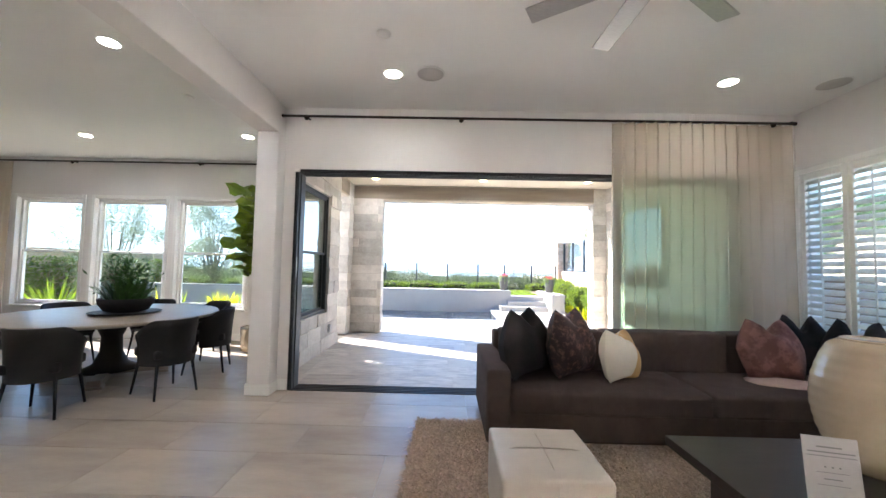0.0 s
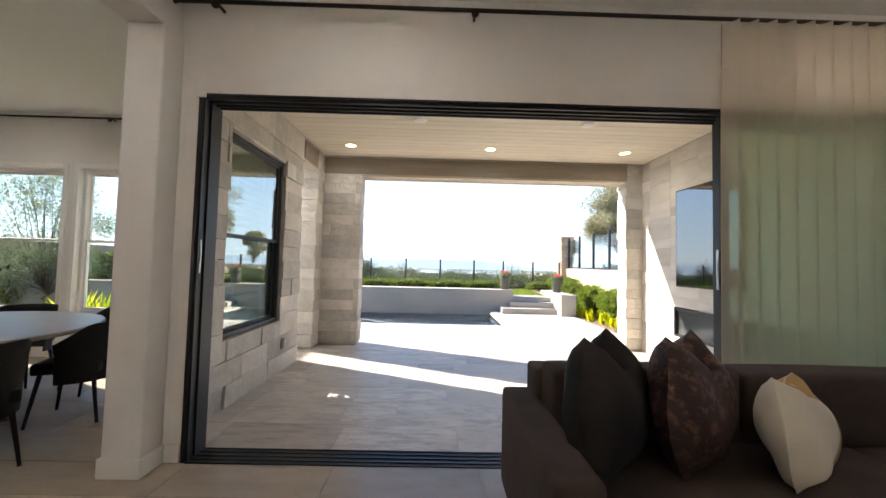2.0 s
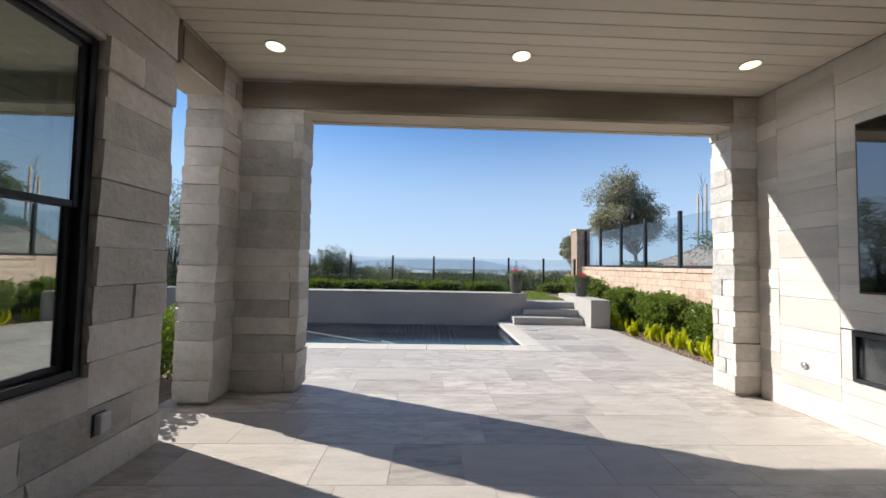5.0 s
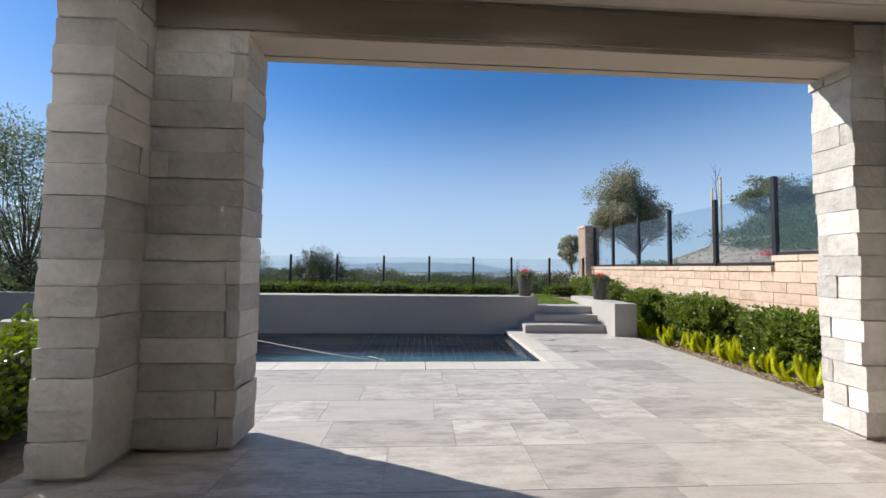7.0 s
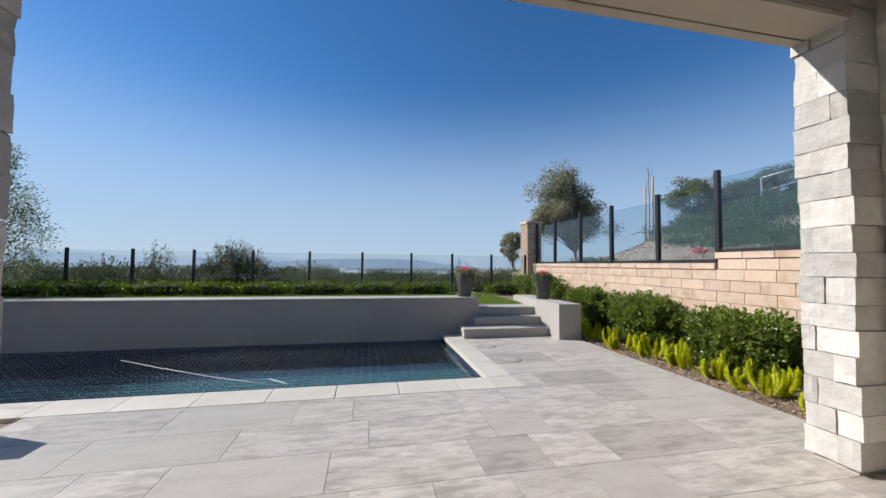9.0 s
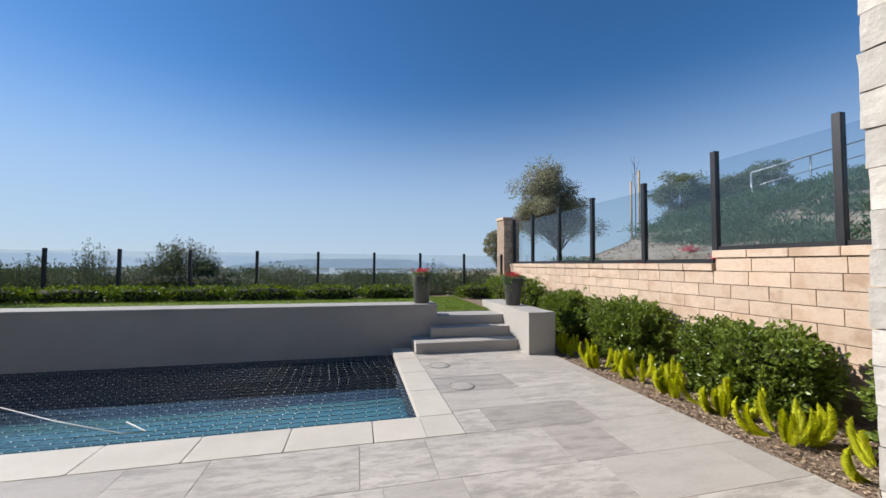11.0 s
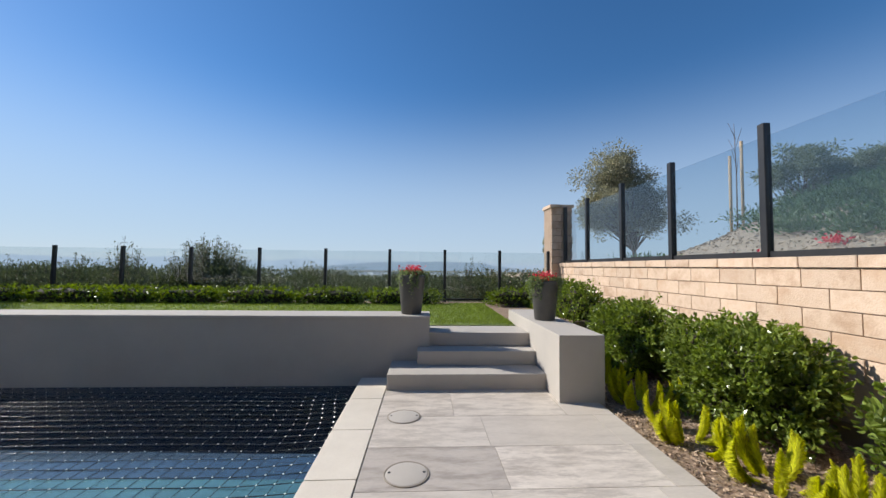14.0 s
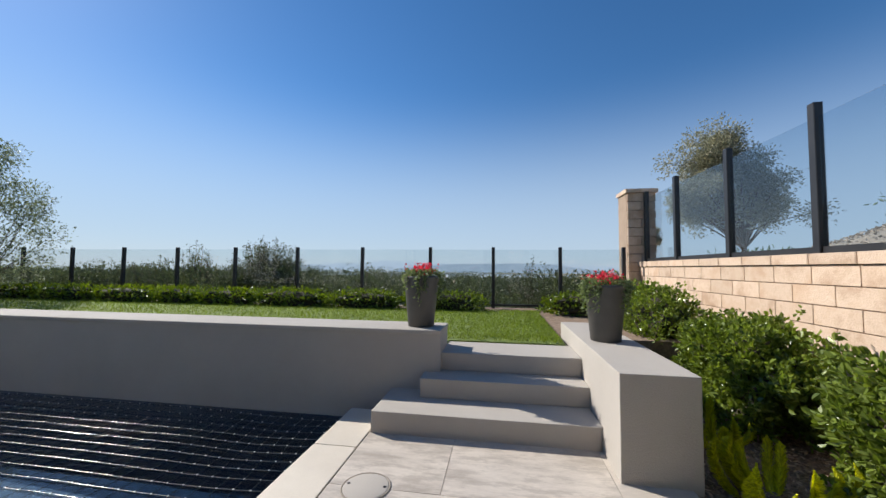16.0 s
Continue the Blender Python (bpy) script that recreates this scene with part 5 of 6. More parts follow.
def hill_z(x, y):
    a = max(0.0, min(1.0, (22.5 - y) / 8.0))
    rise = max(0.47 * (min(x, 11.0) - 7.9) + 0.4 + 0.22 * max(0.0, x - 11.0), 0.16 * (x - 6.0) + 0.1)
    return 0.9 + rise * a * a * (3 - 2 * a) + 0.12 * noise.noise(Vector((x * 0.6, y * 0.6, 0))) - max(0, y - 24) * 0.18


verts, faces, nx, ny = [], [], 44, 50
for j in range(ny + 1):
    for i in range(nx + 1):
        x, y = 5.95 + (i / nx) ** 1.3 * 34, 2.0 + j * 0.62
        verts.append((x, y, hill_z(x, y) if i else -0.5))
for j in range(ny):
    for i in range(nx):
        q = j * (nx + 1) + i
        faces.append((q, q + 1, q + nx + 2, q + nx + 1))
tagged(raw("hillside", verts, faces, HILLM, smooth=True), "dry mulched hillside rising behind the wall", "hillside", kind="structure")
rng = np.random.RandomState(31)
P, N = [], []
for k in range(620):
    x, y = 6.6 + 15 * rng.rand() ** 1.25, 8.0 + 12 * rng.rand()
    edge = 8.9 + 0.75 * max(0.0, y - 14.2) + 0.5 * noise.noise(Vector((y * 0.9, 3.0, 0.0)))
    bare = x < edge and not (y < 11.1 and x > 6.9)
    if bare and rng.rand() > 0.05:
        continue
    s, h = rng.uniform(0.35, 0.75), rng.uniform(0.16, 0.40)
    q = np.clip(rng.normal(0, 0.45, (420, 3)), -0.9, 0.9)
    q[:, 2] = np.abs(q[:, 2])
    P.append(np.array((x, y, hill_z(x, y) - 0.02)) + q * np.array([s, s, h]))
    N.append(q + np.array([0, 0, 0.5]))
v, f = leaf_cloud(rng, np.concatenate(P), np.concatenate(N), 0.10, 0.035, 0.5)
LEAF_G = leaf_mat("groundcover_leaf", (0.055, 0.10, 0.045), (0.12, 0.18, 0.085), 0.5, 0.25)
tagged(raw("hill_shrubs", v, f, LEAF_G), "low grey-green groundcover spread over the hillside", "shrubs", kind="stuff")
P, N = [], []
for k in range(8):
    x, y = 6.5 + 2.4 * rng.rand(), 10.9 + 2.8 * rng.rand()
    q = rng.normal(0, 0.4, (70, 3))
    q[:, 2] = np.abs(q[:, 2])
    P.append(np.array((x, y, hill_z(x, y) + 0.04)) + q * np.array([0.15, 0.15, 0.12]))
    N.append(q + np.array([0, 0, 0.3]))
v, f = leaf_cloud(rng, np.concatenate(P), np.concatenate(N), 0.06, 0.045, 0.7)
tagged(raw("hill_flowers", v, f, PETAL), "patches of red flowers on the hillside", "flowers", kind="stuff")
for k, (x, y, h) in enumerate(((13.9, 18.5, 2.9), (15.1, 18.7, 2.5), (16.4, 18.3, 2.5), (17.8, 17.9, 2.7))):
    tree("scrub_tree", (x, y, hill_z(x, y) - 0.1), 80 + k, h, 1.0, 0.4, 0.06, 8000, 0.11, 0.04, LEAF_O, "grey-green scrub tree on the hillside", 30)

LITTER = pbr("dry_litter", (0.42, 0.34, 0.26), (0.28, 0.22, 0.16), 9, 0.9, island=True, vary=0.3)
n = 24000
cx, cy = rng.uniform(6.2, 17, n), rng.uniform(8.5, 22, n)
c = np.stack([cx, cy, np.array([hill_z(a, b_) for a, b_ in zip(cx, cy)]) + 0.02], 1)
v, f = leaf_cloud(rng, c, np.stack([rng.normal(0, 1, n), rng.normal(0, 1, n), np.abs(rng.normal(0, 0.3, n))], 1), 0.075, 0.028, 0.3, 0.1)
tagged(raw("hill_litter", v, f, LITTER), "loose bark and dry litter on the slope", "litter", kind="stuff")
stk = thing("staked_sapling", (10.6, 17.1, hill_z(10.6, 17.1) - 0.1), "bare young tree tied between two wooden stakes", "sapling")
PALE = pbr("stake_wood", (0.45, 0.34, 0.22), (0.36, 0.27, 0.17), 4, 0.8, 0.2, 50)
part("stake", tube([(-0.16, 0, 0), (-0.16, 0, 2.05)], 0.035, 8), PALE, stk)
part("stake", tube([(0.16, 0, 0), (0.16, 0, 2.45)], 0.035, 8), PALE, stk)
part("trunk", merge(tube([(0, 0, 0), (0.03, 0.02, 1.5), (-0.02, 0, 2.9)], 0.022, 6, 0.006), *[tube([(0.02, 0, z), (0.16 * math.cos(a), 0.16 * math.sin(a), z + 0.45)], 0.008, 4, 0.003) for z, a in ((1.6, 0.5), (1.8, 3.4), (2.1, 1.9), (2.3, 5.0), (2.5, 2.9))]), BARK, stk)
GALV = pbr("galvanised_pipe", (0.5, 0.5, 0.5), None, 4, 0.45, metal=0.7)
rail = thing("pipe_rail", (16.1, 17.4, 3.35), "grey pipe handrail climbing the slope", "handrail")
for a in (0.0, 1.7, 3.4, 5.1):
    part("rail_post", tube([(a, -a * 0.5, a * 0.33 - 0.3), (a, -a * 0.5, a * 0.33 + 1.5)], 0.03, 8), GALV, rail)
part("top_rail", tube([(0, 0, 1.5), (5.2, -2.6, 3.216)], 0.03, 8), GALV, rail)
part("mid_rail", tube([(0, 0, 0.95), (5.2, -2.6, 2.666)], 0.022, 8), GALV, rail)

# boundary wall with climbing green, seen from the dining room
struct("boundary_wall", box(-12.3, -12.1, 5.0, 16.2, -0.3, 1.75), CMU, "tan block boundary wall", "wall")
rng = np.random.RandomState(9)
n = 9000
c = np.stack([rng.normal(-11.85, 0.14, n), rng.uniform(6.5, 16, n), rng.uniform(-0.05, 1.45, n)], 1)
v, f = leaf_cloud(rng, c, np.stack([np.ones(n), rng.normal(0, 0.3, n), np.full(n, 0.4)], 1), 0.10, 0.055, 0.6)
tagged(raw("boundary_hedge", v, f, LEAF_H), "tall dark green hedge along the boundary wall", "hedge", kind="stuff")
for k, (x, y) in enumerate(((-8.3, 8.0), (-6.4, 8.6), (-5.6, 8.1), (-4.6, 8.4), (-3.9, 8.0), (-5.0, 8.8))):
    b = thing("strap_leaf_plant", (x, y, -0.03), "clump of arching green strap leaves", "plant", "window bed plants")
    rng = np.random.RandomState(50 + k)
    q = rng.normal(0, 1, (90, 3))
    q[:, 2] = np.abs(q[:, 2]) + 0.5
    q /= np.linalg.norm(q, axis=1, keepdims=True)
    v, f = leaf_cloud(rng, q * 0.04, q, 0.95 if k == 0 else 0.65, 0.05, 0.08, 0.1)
    raw("foliage", v, f, LEAF_F if k % 2 else LEAF_B, b)
struct("garden_wall", box(-4.1, -2.2, 9.0, 9.2, -0.2, 0.6), STUCCO, "low grey rendered garden wall", "wall")

# scrub just outside the fence
LEAF_S = leaf_mat("scrub_leaf", (0.055, 0.07, 0.03), (0.11, 0.125, 0.06), 0.6, 0.25)
P, N = [], []
rng = np.random.RandomState(77)
for k in range(300):
    x, y = rng.uniform(-26, 9), rng.uniform(17.6, 30)
    h = rng.choice([0.5, 0.8, 1.2]) * rng.uniform(0.7, 1.2)
    top = (1.0 if x < -1.0 else 0.84) + 0.25 * (rng.rand() < 0.12) - 0.025 * (y - 17)
    q = np.clip(rng.normal(0, 0.33, (620, 3)), -0.7, 0.7) * np.array([1.1, 1.0, h])
    P.append(np.array((x, y, top - h * 0.6)) + q)
    N.append(q + np.array([0, 0, 0.6]))
v, f = leaf_cloud(rng, np.concatenate(P), np.concatenate(N), 0.11, 0.04, 0.5)
tagged(raw("fence_scrub", v, f, LEAF_S), "wild green scrub outside the glass fence", "scrub", kind="stuff")


def sprig_bush(loc, seed, height, radius, stems, leaves_per, label, length=0.075, width=0.026):
    """A wild bush of many upright thin stems, each with leaves along it, ragged at the top."""
    rng = np.random.RandomState(seed)
    t = thing("wild_bush", loc, label, "bush", "bushes outside the fence")
    tubes, P, N = [], [], []
    for k in range(stems):
        a, rr = rng.uniform(0, 2 * math.pi), radius * math.sqrt(rng.rand())
        h = height * rng.uniform(0.62, 1.08) * (1.0 - 0.30 * (rr / radius) ** 2)
        base = np.array([0.25 * rr * math.cos(a), 0.25 * rr * math.sin(a), 0.0])
        tip = np.array([rr * math.cos(a), rr * math.sin(a), h])
        mid = 0.5 * (base + tip) + rng.normal(0, 0.06, 3)
        tubes.append(tube([base, mid, tip], 0.012, 4, 0.003))
        u = rng.uniform(0.22, 1.0, (leaves_per, 1))
        c = base * (1 - u) ** 2 + 2 * mid * u * (1 - u) + tip * u * u + rng.normal(0, 0.045, (leaves_per, 3))
        P.append(c)
        N.append((tip - base) / np.linalg.norm(tip - base) * 0.7 + rng.normal(0, 0.6, (leaves_per, 3)))
    part("stems", merge(*tubes), BARK, t)
    v, f = leaf_cloud(rng, np.concatenate(P), np.concatenate(N), length, width, 0.4)
    raw("foliage", v, f, LEAF_S, t)


for k, (x, y, h, r, n, m) in enumerate(((-3.65, 19.2, 2.28, 1.05, 210, 120), (-5.75, 19.0, 2.3, 0.55, 34, 90), (-7.6, 19.2, 1.8, 0.8, 44, 90), (3.95, 19.1, 1.78, 0.75, 34, 55), (-0.9, 19.8, 1.45, 0.7, 40, 70),
                                        (1.9, 19.4, 1.35, 0.6, 30, 60), (-9.6, 19.5, 1.8, 0.9, 50, 80), (5.6, 20.2, 1.4, 0.6, 26, 60))):
    sprig_bush((x, y, -0.35), 140 + k, h, r, n, m, "ragged wild bush outside the glass fence" if n > 30 else "sparse leggy wild bush outside the glass fence")

# ground sheet to the horizon, falling away to the plain
PLAIN = pbr("plain_scrub", (0.075, 0.085, 0.05), (0.16, 0.15, 0.11), 0.06, 0.95, fine=0.2, bscale=0.6)
prof = [(16.3, 0.25), (24, -1.2), (45, -7), (90, -20), (180, -36), (400, -48), (900, -52), (2500, -54), (7000, -56)]
verts, faces, seg = [], [], 48
for r, z in prof:
    for k in range(seg + 1):
        verts.append((-r * 1.6 + 3.2 * r * k / seg, r, z))
for j in range(len(prof) - 1):
    for k in range(seg):
        q = j * (seg + 1) + k
        faces.append((q, q + 1, q + seg + 2, q + seg + 1))
b0 = len(verts)
verts += [(-2500, -2000, -0.4), (-9.6, -2000, -0.4), (-9.6, 16.3, -0.4), (-2500, 16.3, -0.4), (5.9, -2000, -0.4), (2500, -2000, -0.4), (2500, 16.3, -0.4), (5.9, 16.3, -0.4), (-9.6, -4.9, -0.4), (5.9, -4.9, -0.4)]
faces += [(b0, b0 + 1, b0 + 2, b0 + 3), (b0 + 4, b0 + 5, b0 + 6, b0 + 7), (b0 + 1, b0 + 4, b0 + 9, b0 + 8)]
tagged(raw("ground", verts, faces, PLAIN, smooth=False), "scrubby ground falling away to a wide plain", "ground", kind="structure")


# glowing backdrop colour with the haze of distance painted in
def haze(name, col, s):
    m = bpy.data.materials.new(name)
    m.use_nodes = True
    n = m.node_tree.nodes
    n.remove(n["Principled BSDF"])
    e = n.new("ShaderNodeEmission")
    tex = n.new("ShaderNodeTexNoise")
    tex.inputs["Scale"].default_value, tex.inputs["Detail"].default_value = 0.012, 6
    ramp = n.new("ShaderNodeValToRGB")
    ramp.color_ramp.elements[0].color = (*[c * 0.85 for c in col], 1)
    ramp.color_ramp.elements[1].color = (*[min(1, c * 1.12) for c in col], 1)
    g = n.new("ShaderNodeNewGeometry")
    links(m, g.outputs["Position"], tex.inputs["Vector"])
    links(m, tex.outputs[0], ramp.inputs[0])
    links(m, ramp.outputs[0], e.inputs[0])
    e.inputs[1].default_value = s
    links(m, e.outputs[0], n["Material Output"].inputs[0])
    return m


def ridge(name, y, base, amp, freq, seed, mat, label, floor, x0=-1.8, x1=1.8, tilt=0.0):
    verts, faces, n = [], [], 160
    for k in range(n + 1):
        x = y * (x0 + (x1 - x0) * k / n)
        h = base + amp * (noise.noise(Vector((x * freq, seed, 0))) + 0.4 * noise.noise(Vector((x * freq * 3.1, seed, 4)))) + tilt * (k / n - 0.5)
        verts += [(x, y, floor), (x, y + y * 0.05, h)]
    for k in range(n):
        faces.append((2 * k, 2 * k + 2, 2 * k + 3, 2 * k + 1))
    tagged(raw(name, verts, faces, mat, smooth=True), label, "hills", kind="structure")


# unlit ridges: aerial haze and distance shading are put into each glow
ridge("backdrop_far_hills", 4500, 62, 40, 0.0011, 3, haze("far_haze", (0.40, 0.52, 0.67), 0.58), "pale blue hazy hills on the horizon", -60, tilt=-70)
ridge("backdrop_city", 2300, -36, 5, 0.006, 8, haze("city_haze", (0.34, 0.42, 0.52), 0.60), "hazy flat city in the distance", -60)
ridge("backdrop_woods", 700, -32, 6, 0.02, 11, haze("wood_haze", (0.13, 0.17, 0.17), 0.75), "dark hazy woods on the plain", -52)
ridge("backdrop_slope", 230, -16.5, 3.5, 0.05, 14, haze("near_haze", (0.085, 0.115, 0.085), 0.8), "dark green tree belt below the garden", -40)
# glowing ring added to whiten the low sky, fading out with height
HAZE = bpy.data.materials.new("horizon_haze_glow")
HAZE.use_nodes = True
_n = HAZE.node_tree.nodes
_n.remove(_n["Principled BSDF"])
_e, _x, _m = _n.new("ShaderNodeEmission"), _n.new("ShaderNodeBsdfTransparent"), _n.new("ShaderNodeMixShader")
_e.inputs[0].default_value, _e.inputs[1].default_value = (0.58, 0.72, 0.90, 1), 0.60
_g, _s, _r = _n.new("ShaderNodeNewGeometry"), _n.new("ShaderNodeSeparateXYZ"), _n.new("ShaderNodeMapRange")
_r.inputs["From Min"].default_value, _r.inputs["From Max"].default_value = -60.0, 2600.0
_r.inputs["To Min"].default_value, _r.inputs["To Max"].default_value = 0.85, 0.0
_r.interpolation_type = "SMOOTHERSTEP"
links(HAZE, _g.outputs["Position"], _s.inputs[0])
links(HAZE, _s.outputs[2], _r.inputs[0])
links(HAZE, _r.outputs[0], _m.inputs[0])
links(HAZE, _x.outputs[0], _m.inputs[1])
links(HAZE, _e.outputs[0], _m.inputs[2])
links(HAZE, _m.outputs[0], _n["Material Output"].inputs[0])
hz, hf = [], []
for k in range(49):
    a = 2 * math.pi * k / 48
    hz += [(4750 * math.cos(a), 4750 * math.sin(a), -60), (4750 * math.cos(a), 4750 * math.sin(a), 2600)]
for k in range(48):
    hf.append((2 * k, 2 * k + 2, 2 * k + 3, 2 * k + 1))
hob = tagged(raw("backdrop_haze", hz, hf, HAZE), "added glowing ring painting pale haze along the horizon", "haze", kind="structure")
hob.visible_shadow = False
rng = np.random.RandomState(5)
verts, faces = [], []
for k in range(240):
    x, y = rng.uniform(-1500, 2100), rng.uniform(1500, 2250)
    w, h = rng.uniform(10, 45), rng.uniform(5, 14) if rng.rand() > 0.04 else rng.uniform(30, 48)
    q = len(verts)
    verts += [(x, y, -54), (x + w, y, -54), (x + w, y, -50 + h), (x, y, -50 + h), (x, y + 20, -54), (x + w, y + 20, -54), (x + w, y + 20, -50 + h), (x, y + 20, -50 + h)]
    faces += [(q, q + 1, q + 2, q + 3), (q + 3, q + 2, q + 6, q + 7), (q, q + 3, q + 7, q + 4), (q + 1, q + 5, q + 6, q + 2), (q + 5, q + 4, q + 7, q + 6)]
# the boxes glow evenly, with haze mixed into their colour
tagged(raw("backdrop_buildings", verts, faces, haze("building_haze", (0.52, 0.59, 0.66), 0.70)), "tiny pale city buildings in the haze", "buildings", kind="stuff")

# ---- pool net, coping, covers ----
NETM = pbr("net_cord", (0.015, 0.02, 0.024), (0.035, 0.045, 0.05), 8, 0.2, spec=0.45)
verts, faces = [], []


def net_z(x, y):
    e = min(1.0, (PXR - x) / 0.5, (y - PYN) / 0.4, (PYF - y) / 0.4)
    return -0.075 - 0.030 * max(0, e) + 0.006 * noise.noise(Vector((x * 2, y * 2, 0)))


def cord(pts, across, r=0.0034):
    """A half-round wet cord along the points; across is the level direction square to it."""
    q = len(verts)
    for p in pts:
        for k in range(5):
            a = math.pi * k / 4
            verts.append((p[0] + across[0] * r * math.cos(a), p[1] + across[1] * r * math.cos(a), p[2] + 1.2 * r * math.sin(a)))
    for i in range(len(pts) - 1):
        for k in range(4):
            a = q + 5 * i + k
            faces.append((a, a + 5, a + 6, a + 1))


STEP = 0.105
nxx, nyy = int((PXR - PXL) / STEP), int((PYF - PYN) / STEP)


def net_pt(i, j):
    x, y = PXR - 0.01 - i * STEP, PYN + 0.02 + j * STEP
    # the net is drawn towards the corner
    pull = math.exp(-((PXR - x) / 0.9) ** 2) * math.exp(-((PYF - y) / 1.6) ** 2)
    return (x + 0.10 * pull * math.sin(y * 3), y - 0.06 * pull, net_z(x, y))


for i in range(nxx):
    cord([net_pt(i, j) for j in range(nyy)], (1, 0), 0.0019)
for j in range(nyy):
    cord([net_pt(i, j) for i in range(nxx)], (0, 1))
net = thing("pool_safety_net", (-3.0, 11.0, 0), "black knotted safety net stretched over the pool", "pool net")
nm = raw("cord_mesh", [(a + 3.0, b_ - 11.0, c2) for a, b_, c2 in verts], faces, NETM, net, smooth=True)
# knots kept pale so that their colour also carries the net's sparkle
KNOT = pbr("knot_glint_white", (0.62, 0.64, 0.64), None, 3, 0.3)
kv, kf = [], []
for i in range(nxx):
    for j in range(nyy):
        p = net_pt(i, j)
        q, r = len(kv), 0.0075
        kv += [(p[0] + 3 - r, p[1] - 11, p[2] + 0.004), (p[0] + 3 + r, p[1] - 11, p[2] + 0.004), (p[0] + 3, p[1] - 11 - r, p[2] + 0.004), (p[0] + 3, p[1] - 11 + r, p[2] + 0.004), (p[0] + 3, p[1] - 11, p[2] + 0.0085)]
        kf += [(q, q + 2, q + 4), (q + 2, q + 1, q + 4), (q + 1, q + 3, q + 4), (q + 3, q, q + 4)]
tagged(raw("knot_field", kv, kf, KNOT, net, "small knots, pale with glints painted in"), kind="stuff")
hose = thing("pool_hose", (-1.2, 10.4, -0.08), "white pool cleaner hose lying in the water", "hose")
part("hose", tube([(-1.3, 1.1, 0.0), (-0.6, 0.6, 0.005), (0.2, 0.1, 0.0), (0.9, -0.3, 0.004), (1.05, -0.28, 0.0), (0.8, -0.05, 0.0)], 0.006, 8), PAPER, hose)

cop = tagged(new("coping"), "pale limestone coping slabs round the pool", "coping", kind="structure")
COPM = mesh_of("coping_slab", box(-0.5, 0.5, -0.5, 0.5, -0.5, 0.5, 0.02), COPING)
x = PXL
while x < 1.95:
    l = min(0.60, 1.985 - x)
    piece("coping_slab", COPM, cop, x + l / 2, 9.545, -0.026, l - 0.008, 0.36, 0.06)
    x += 0.60
y = 9.37
piece("coping_slab", COPM, cop, 2.13, 9.545, -0.0255, 0.29, 0.36, 0.06)
y = 9.73
while y < 12.2:
    l = min(0.62, 12.30 - y)
    piece("coping_slab", COPM, cop, 2.13, y + l / 2, -0.0255, 0.29, l - 0.008, 0.06)
    y += 0.62
for x, y in ((2.49, 11.20), (2.55, 10.40)):
    cv = thing("skimmer_cover", (x, y, 0.0), "round stone-filled pool skimmer lid", "lid", "skimmer lids")
    lid = part("lid", lathe([(0.122, 0.0), (0.122, 0.003), (0.115, 0.005), (0.01, 0.005)], 36), STUCCO, cv)
    part("ring", lathe([(0.132, 0.0), (0.132, 0.004), (0.124, 0.004), (0.124, 0.0)], 36), BEAM, cv)
    for s in (-1, 1):
        part("screw", cyl(0.009, 0.009, 0.004, 0.0065, 10, s * 0.1, 0.01), BLACKM, lid)

# ---- stone facing ----
def stone_mesh(seed, rough, cuts=1):
    """A unit block with chipped corners, its faces a little uneven."""
    bm = bmesh.new()
    bmesh.ops.create_cube(bm, size=1.0)
    bmesh.ops.subdivide_edges(bm, edges=bm.edges[:], cuts=cuts, use_grid_fill=True)
    rng = random.Random(seed)
    for v in bm.verts:
        v.co += Vector([rng.uniform(-rough, rough) * (1.0 if abs(abs(c) - 0.5) < 0.01 else 0.8) for c in v.co])
    return mesh_of("stone", bm, STONE)


ROUGH = [stone_mesh(k, 0.014, 2) for k in range(8)]
for r_ in ROUGH:
    for p_ in r_.polygons:
        p_.use_smooth = False
SAWN = []
for k in range(3):
    bm = box(-0.5, 0.5, -0.5, 0.5, -0.5, 0.5, 0.012)
    SAWN.append(mesh_of("stone", bm, STONE_S))
rs = random.Random(11)


def courses(z0, z1, lo, hi):
    out, z = [], z0
    while z < z1 - 0.02:
        h = rs.uniform(lo, hi)
        if z1 - z - h < lo * 0.6:
            h = z1 - z
        out.append((z, z + h))
        z += h
    return out


facing = tagged(new("stone_facing"), "rough-cut beige limestone blocks on the wing wall", "stone wall", kind="structure")
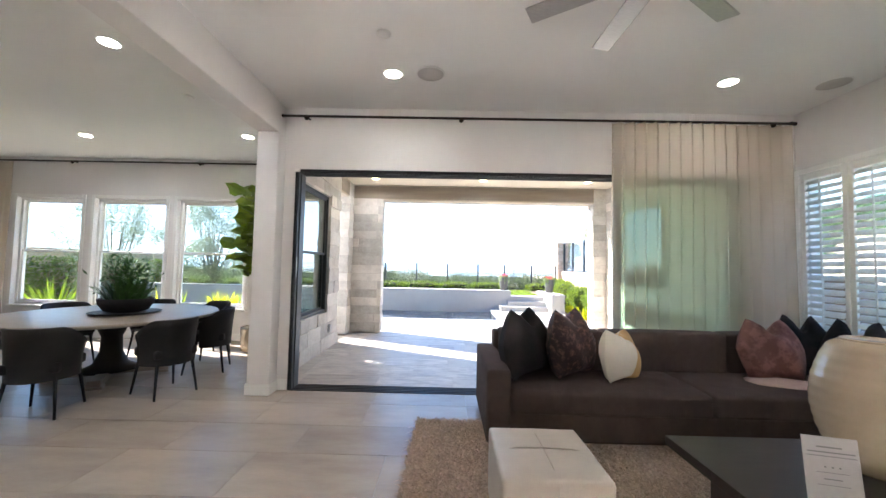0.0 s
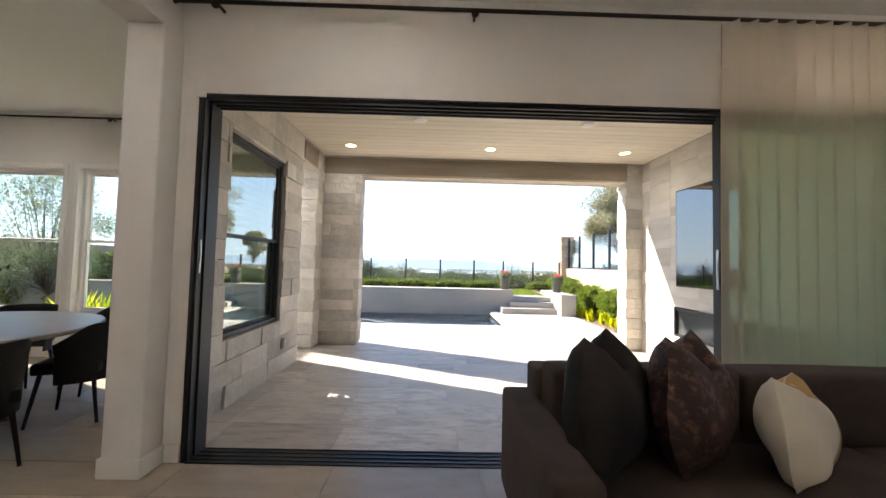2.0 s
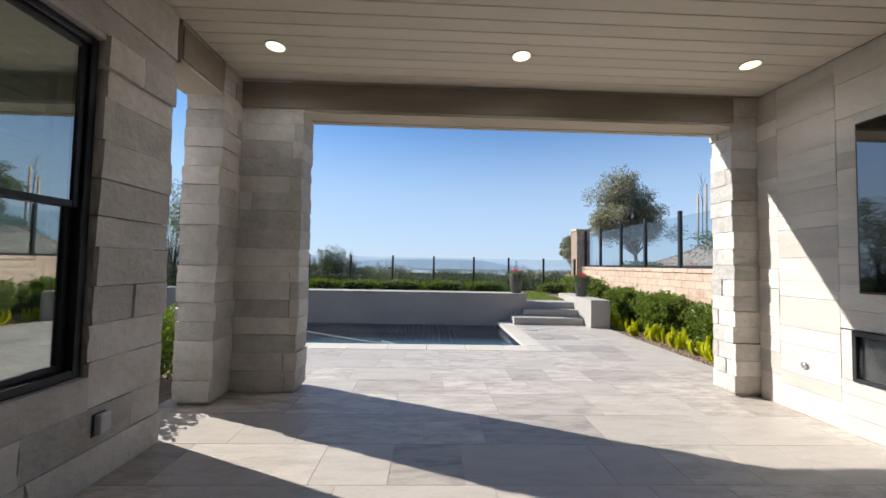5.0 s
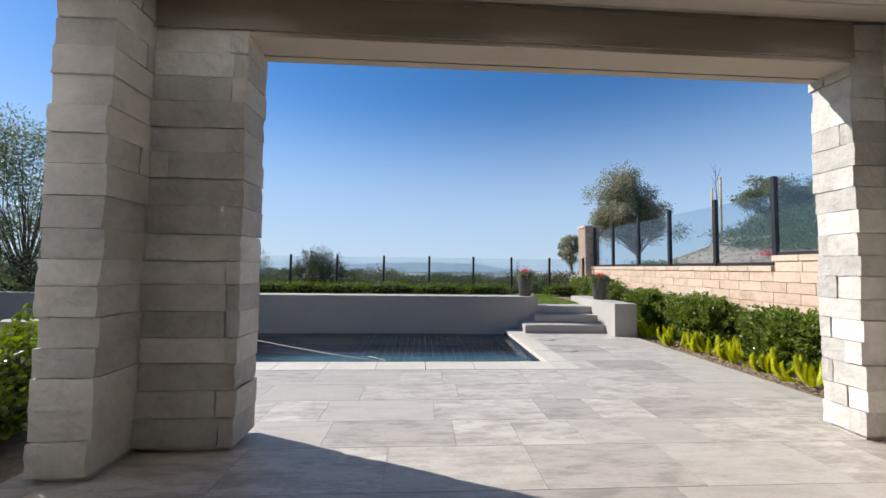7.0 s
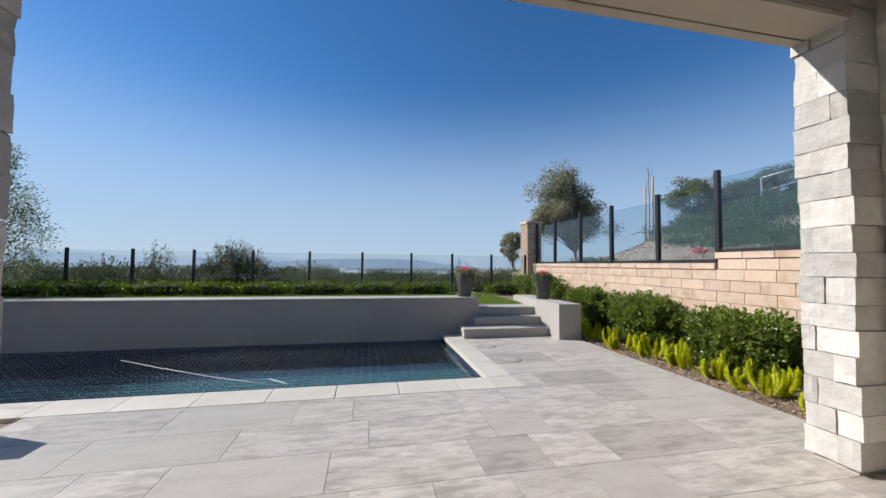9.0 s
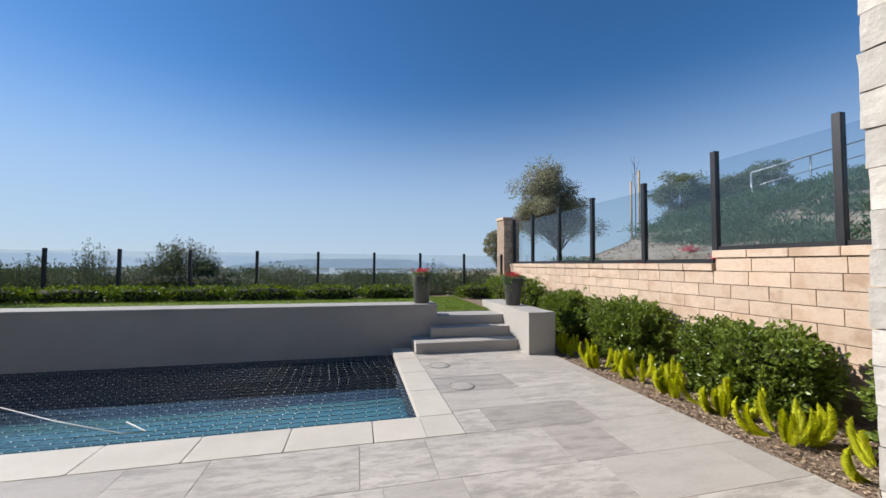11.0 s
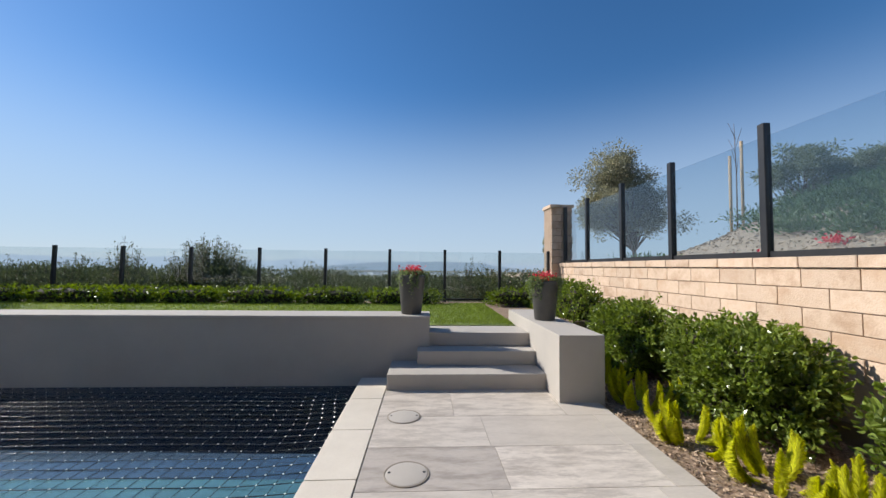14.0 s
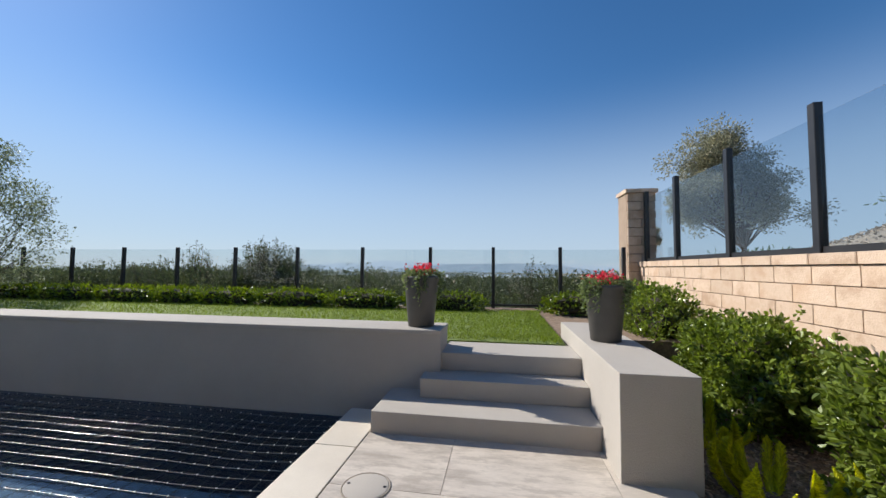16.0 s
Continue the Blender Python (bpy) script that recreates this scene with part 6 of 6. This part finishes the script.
for z0, z1 in courses(0.0, 3.09, 0.16, 0.27):
    y = WY1 + 0.0
    while y < 6.50:
        l = rs.uniform(0.28, 0.85)
        if 6.53 - y - l < 0.22:
            l = 6.53 - y
        segs = [(y, y + l)]
        zc0, zc1 = z0, z1
        # leave the window free
        if z1 > SW[2] and z0 < SW[3]:
            segs = []
            if y < SW[0]:
                segs.append((y, min(y + l, SW[0])))
            if y + l > SW[1]:
                segs.append((max(y, SW[1]), y + l))
            over = (max(y, SW[0]), min(y + l, SW[1]))
            if over[1] - over[0] > 0.02:
                if z0 < SW[2] - 0.02:
                    pr = rs.uniform(0.0, 0.022)
                    piece("stone", rs.choice(ROUGH), facing, SX - 0.03 + pr / 2, (over[0] + over[1]) / 2, (z0 + SW[2]) / 2, 0.06 + pr, over[1] - over[0] - 0.006, SW[2] - z0 - 0.006)
                if z1 > SW[3] + 0.02:
                    pr = rs.uniform(0.0, 0.022)
                    piece("stone", rs.choice(ROUGH), facing, SX - 0.03 + pr / 2, (over[0] + over[1]) / 2, (z1 + SW[3]) / 2, 0.06 + pr, over[1] - over[0] - 0.006, z1 - SW[3] - 0.006)
        for a, b_ in segs:
            if b_ - a < 0.03:
                continue
            pr = rs.uniform(0.0, 0.026)
            piece("stone", rs.choice(ROUGH), facing, SX - 0.03 + pr / 2, (a + b_) / 2, (z0 + z1) / 2, 0.06 + pr, b_ - a - 0.006, z1 - z0 - 0.006)
        y += l


def pier(name, label, blocks, z1, lo=0.15, hi=0.19, foot=0.0):
    """Stacked courses; each course splits its footprints in a fresh place."""
    p = tagged(new(name), label, "stone pier", kind="structure")
    for k, (z0, zz) in enumerate(courses(foot, z1, lo, hi)):
        for x0, x1, y0, y1, along in blocks:
            f = rs.choice((0.20, 0.80, 0.84, 0.86, 0.88) if x1 - x0 > 0.5 else (0.30, 0.40, 0.52, 0.64, 0.72)) if rs.random() < 0.8 else None
            if along == "x":
                cuts = [(x0, x1, y0, y1)] if f is None else [(x0, x0 + (x1 - x0) * f, y0, y1), (x0 + (x1 - x0) * f, x1, y0, y1)]
            else:
                cuts = [(x0, x1, y0, y1)] if f is None else [(x0, x1, y0, y0 + (y1 - y0) * f), (x0, x1, y0 + (y1 - y0) * f, y1)]
            for a0, a1, b0_, b1 in cuts:
                j = [rs.uniform(-0.008, 0.012) for _ in range(4)]
                q = (max(a0 - (j[0] if a0 == x0 else 0), -9), a1 + (j[1] if a1 == x1 else 0), b0_ - (j[2] if b0_ == y0 else 0), b1 + (j[3] if b1 == y1 else 0))
                piece("stone", rs.choice(ROUGH), p, (q[0] + q[1]) / 2, (q[2] + q[3]) / 2, (z0 + zz) / 2, q[1] - q[0] - 0.004, q[3] - q[2] - 0.004, zz - z0 - 0.005)
    return p


pier("pier_west", "rough limestone corner pier of the covered patio", [(-1.81, -1.475, 7.16, 7.77, "y"), (-1.475, -0.86, 7.475, 7.77, "x")], PC - 0.005, foot=0.035)
pier("pier_east", "rough limestone pier at the patio opening", [(3.555, 3.88, 7.495, 7.78, "y")], PC - 0.005, foot=0.03)
struct("pier_core", merge(box(-1.78, -1.50, 7.19, 7.74, 0, PC), box(-1.46, -0.89, 7.505, 7.74, 0, PC), box(3.585, 3.86, 7.525, 7.75, 0, PC)), GROUT, "mortar core of the stone piers", "pier")

# sawn slabs on the patio's right wall, left clear at the fireplace
panelled = tagged(new("sawn_stone_facing"), "smooth sawn beige limestone slabs on the patio wall", "stone wall", kind="structure")
col_y = [WY1, 5.05, 5.62, 6.19, 6.76, 7.28, 7.50]
FPB = (4.60, 6.67, 0.42, 0.82)
for ya, yb in zip(col_y, col_y[1:]):
    for z0, z1 in courses(0.0, 3.09, 0.10, 0.30):
        spans = [(z0, z1)]
        if yb > FPB[0] and ya < FPB[1]:
            spans = [(z0, min(z1, FPB[2])), (max(z0, FPB[3]), z1)]
        for a, b_ in spans:
            if b_ - a > 0.015:
                pr = rs.uniform(0, 0.006)
                piece("slab", rs.choice(SAWN), panelled, PX + 0.025 - pr / 2, (ya + yb) / 2, (a + b_) / 2, 0.05 + pr, yb - ya - 0.003, b_ - a - 0.003)
piece("slab", SAWN[0], panelled, PX + 0.025, (FPB[1] + 6.76) / 2, 0.62, 0.05, 6.76 - FPB[1] - 0.003, 0.395)
piece("slab", SAWN[1], panelled, PX + 0.025, (FPB[0] + WY1) / 2, 0.62, 0.05, FPB[0] - WY1 - 0.003, 0.395)

# ---- block wall and its pillar ----
bw = tagged(new("block_wall"), "tan concrete block garden wall with a stepped cap", "wall", kind="structure")
part("core", merge(box(WF + 0.015, 5.86, 4.5, 10.16, -0.3, 1.37), box(WF + 0.015, 5.86, 10.16, 16.2, -0.3, 1.21)), MORTAR, bw)
BRK = mesh_of("brick", box(-0.5, 0.5, -0.5, 0.5, -0.5, 0.5, 0.02), CMU)
bl, bh = 0.397, 0.155
for k in range(8):
    z = 1.21 - (k + 1) * bh
    if z < 0.1:
        break
    y = 16.15 - (0.2 if k % 2 else 0)
    while y > 6.2:
        piece("brick", BRK, bw, WF + 0.03, y - bl / 2, z + bh / 2, 0.06, bl - 0.008, bh - 0.008)
        y -= bl
y = 10.16
while y > 6.2:
    piece("brick", BRK, bw, WF + 0.03, y - bl / 2, 1.21 + bh / 2, 0.06, bl - 0.008, bh - 0.008)
    y -= bl
y = 16.15
while y > 6.2:
    hi = y - 0.2 < 10.16
    piece("cap_block", BRK, bw, 5.705, y - bl / 2, (1.41 if hi else 1.255), 0.235, bl - 0.008, 0.085)
    y -= bl
pil = tagged(new("block_pillar"), "tan block pillar with a flat cap at the fence corner", "pillar", kind="structure")
part("core", box(5.42, 5.86, 16.16, 16.60, -0.3, 2.56), MORTAR, pil)
z, k = LAWN - 0.1, 0
while z < 2.5:
    if k % 2:
        piece("brick", BRK, pil, 5.66, 16.36, z + bh / 2, 0.47, 0.47, bh - 0.008)
    else:
        piece("brick", BRK, pil, 5.54, 16.36, z + bh / 2, 0.225, 0.47, bh - 0.008)
        piece("brick", BRK, pil, 5.775, 16.36, z + bh / 2, 0.225, 0.47, bh - 0.008)
    z += bh
    k += 1
piece("cap_block", BRK, pil, 5.66, 16.36, z + 0.035, 0.54, 0.54, 0.07)

# ---- floor tiles ----
def tile_rows(parent, ys, x0, x1, length, mat, seed, lift=0.0):
    unit = box(-0.5, 0.5, -0.5, 0.5, -0.5, 0.5, 0.004)
    brown = mesh_of("tile", unit.copy(), TILE_B) if mat == TILE else None
    me = mesh_of("tile", unit, mat)
    rng = random.Random(seed)
    for a, b_ in zip(ys, ys[1:]):
        x = x0 - rng.uniform(0, length)
        while x < x1:
            l = length if rng.random() < 0.75 else length * 0.5
            s, e = max(x, x0), min(x + l, x1)
            if e - s > 0.03:
                piece("tile", brown if brown and rng.random() < 0.09 else me, parent, (s + e) / 2, (a + b_) / 2, -0.0065 + lift, e - s - 0.004, b_ - a - 0.004, 0.012)
            x += l


tile_rows(floor_in, [-4.6 + 0.511 * k for k in range(10)] + [0.56, 1.07, 1.59, 2.12, 2.65, 3.13, 3.64, 3.98], -8.98, RW - 0.015, 0.96, TILE_IN, 3)
tile_rows(floor_in, [3.985, 4.47, 4.96, 5.45, 5.94, 6.44], -8.98, -1.72, 0.96, TILE_IN, 6)
tile_rows(pavement, [4.185, 4.60, 5.08, 5.54, 6.02, 6.50, 7.02, 7.52, 7.94, 8.39, 8.84, 9.365], -1.93, 4.20, 0.92, TILE, 4)
tile_rows(pavement, [9.365, 9.80, 10.24, 10.71, 11.20, 11.83], 2.28, 4.20, 0.92, TILE, 8)
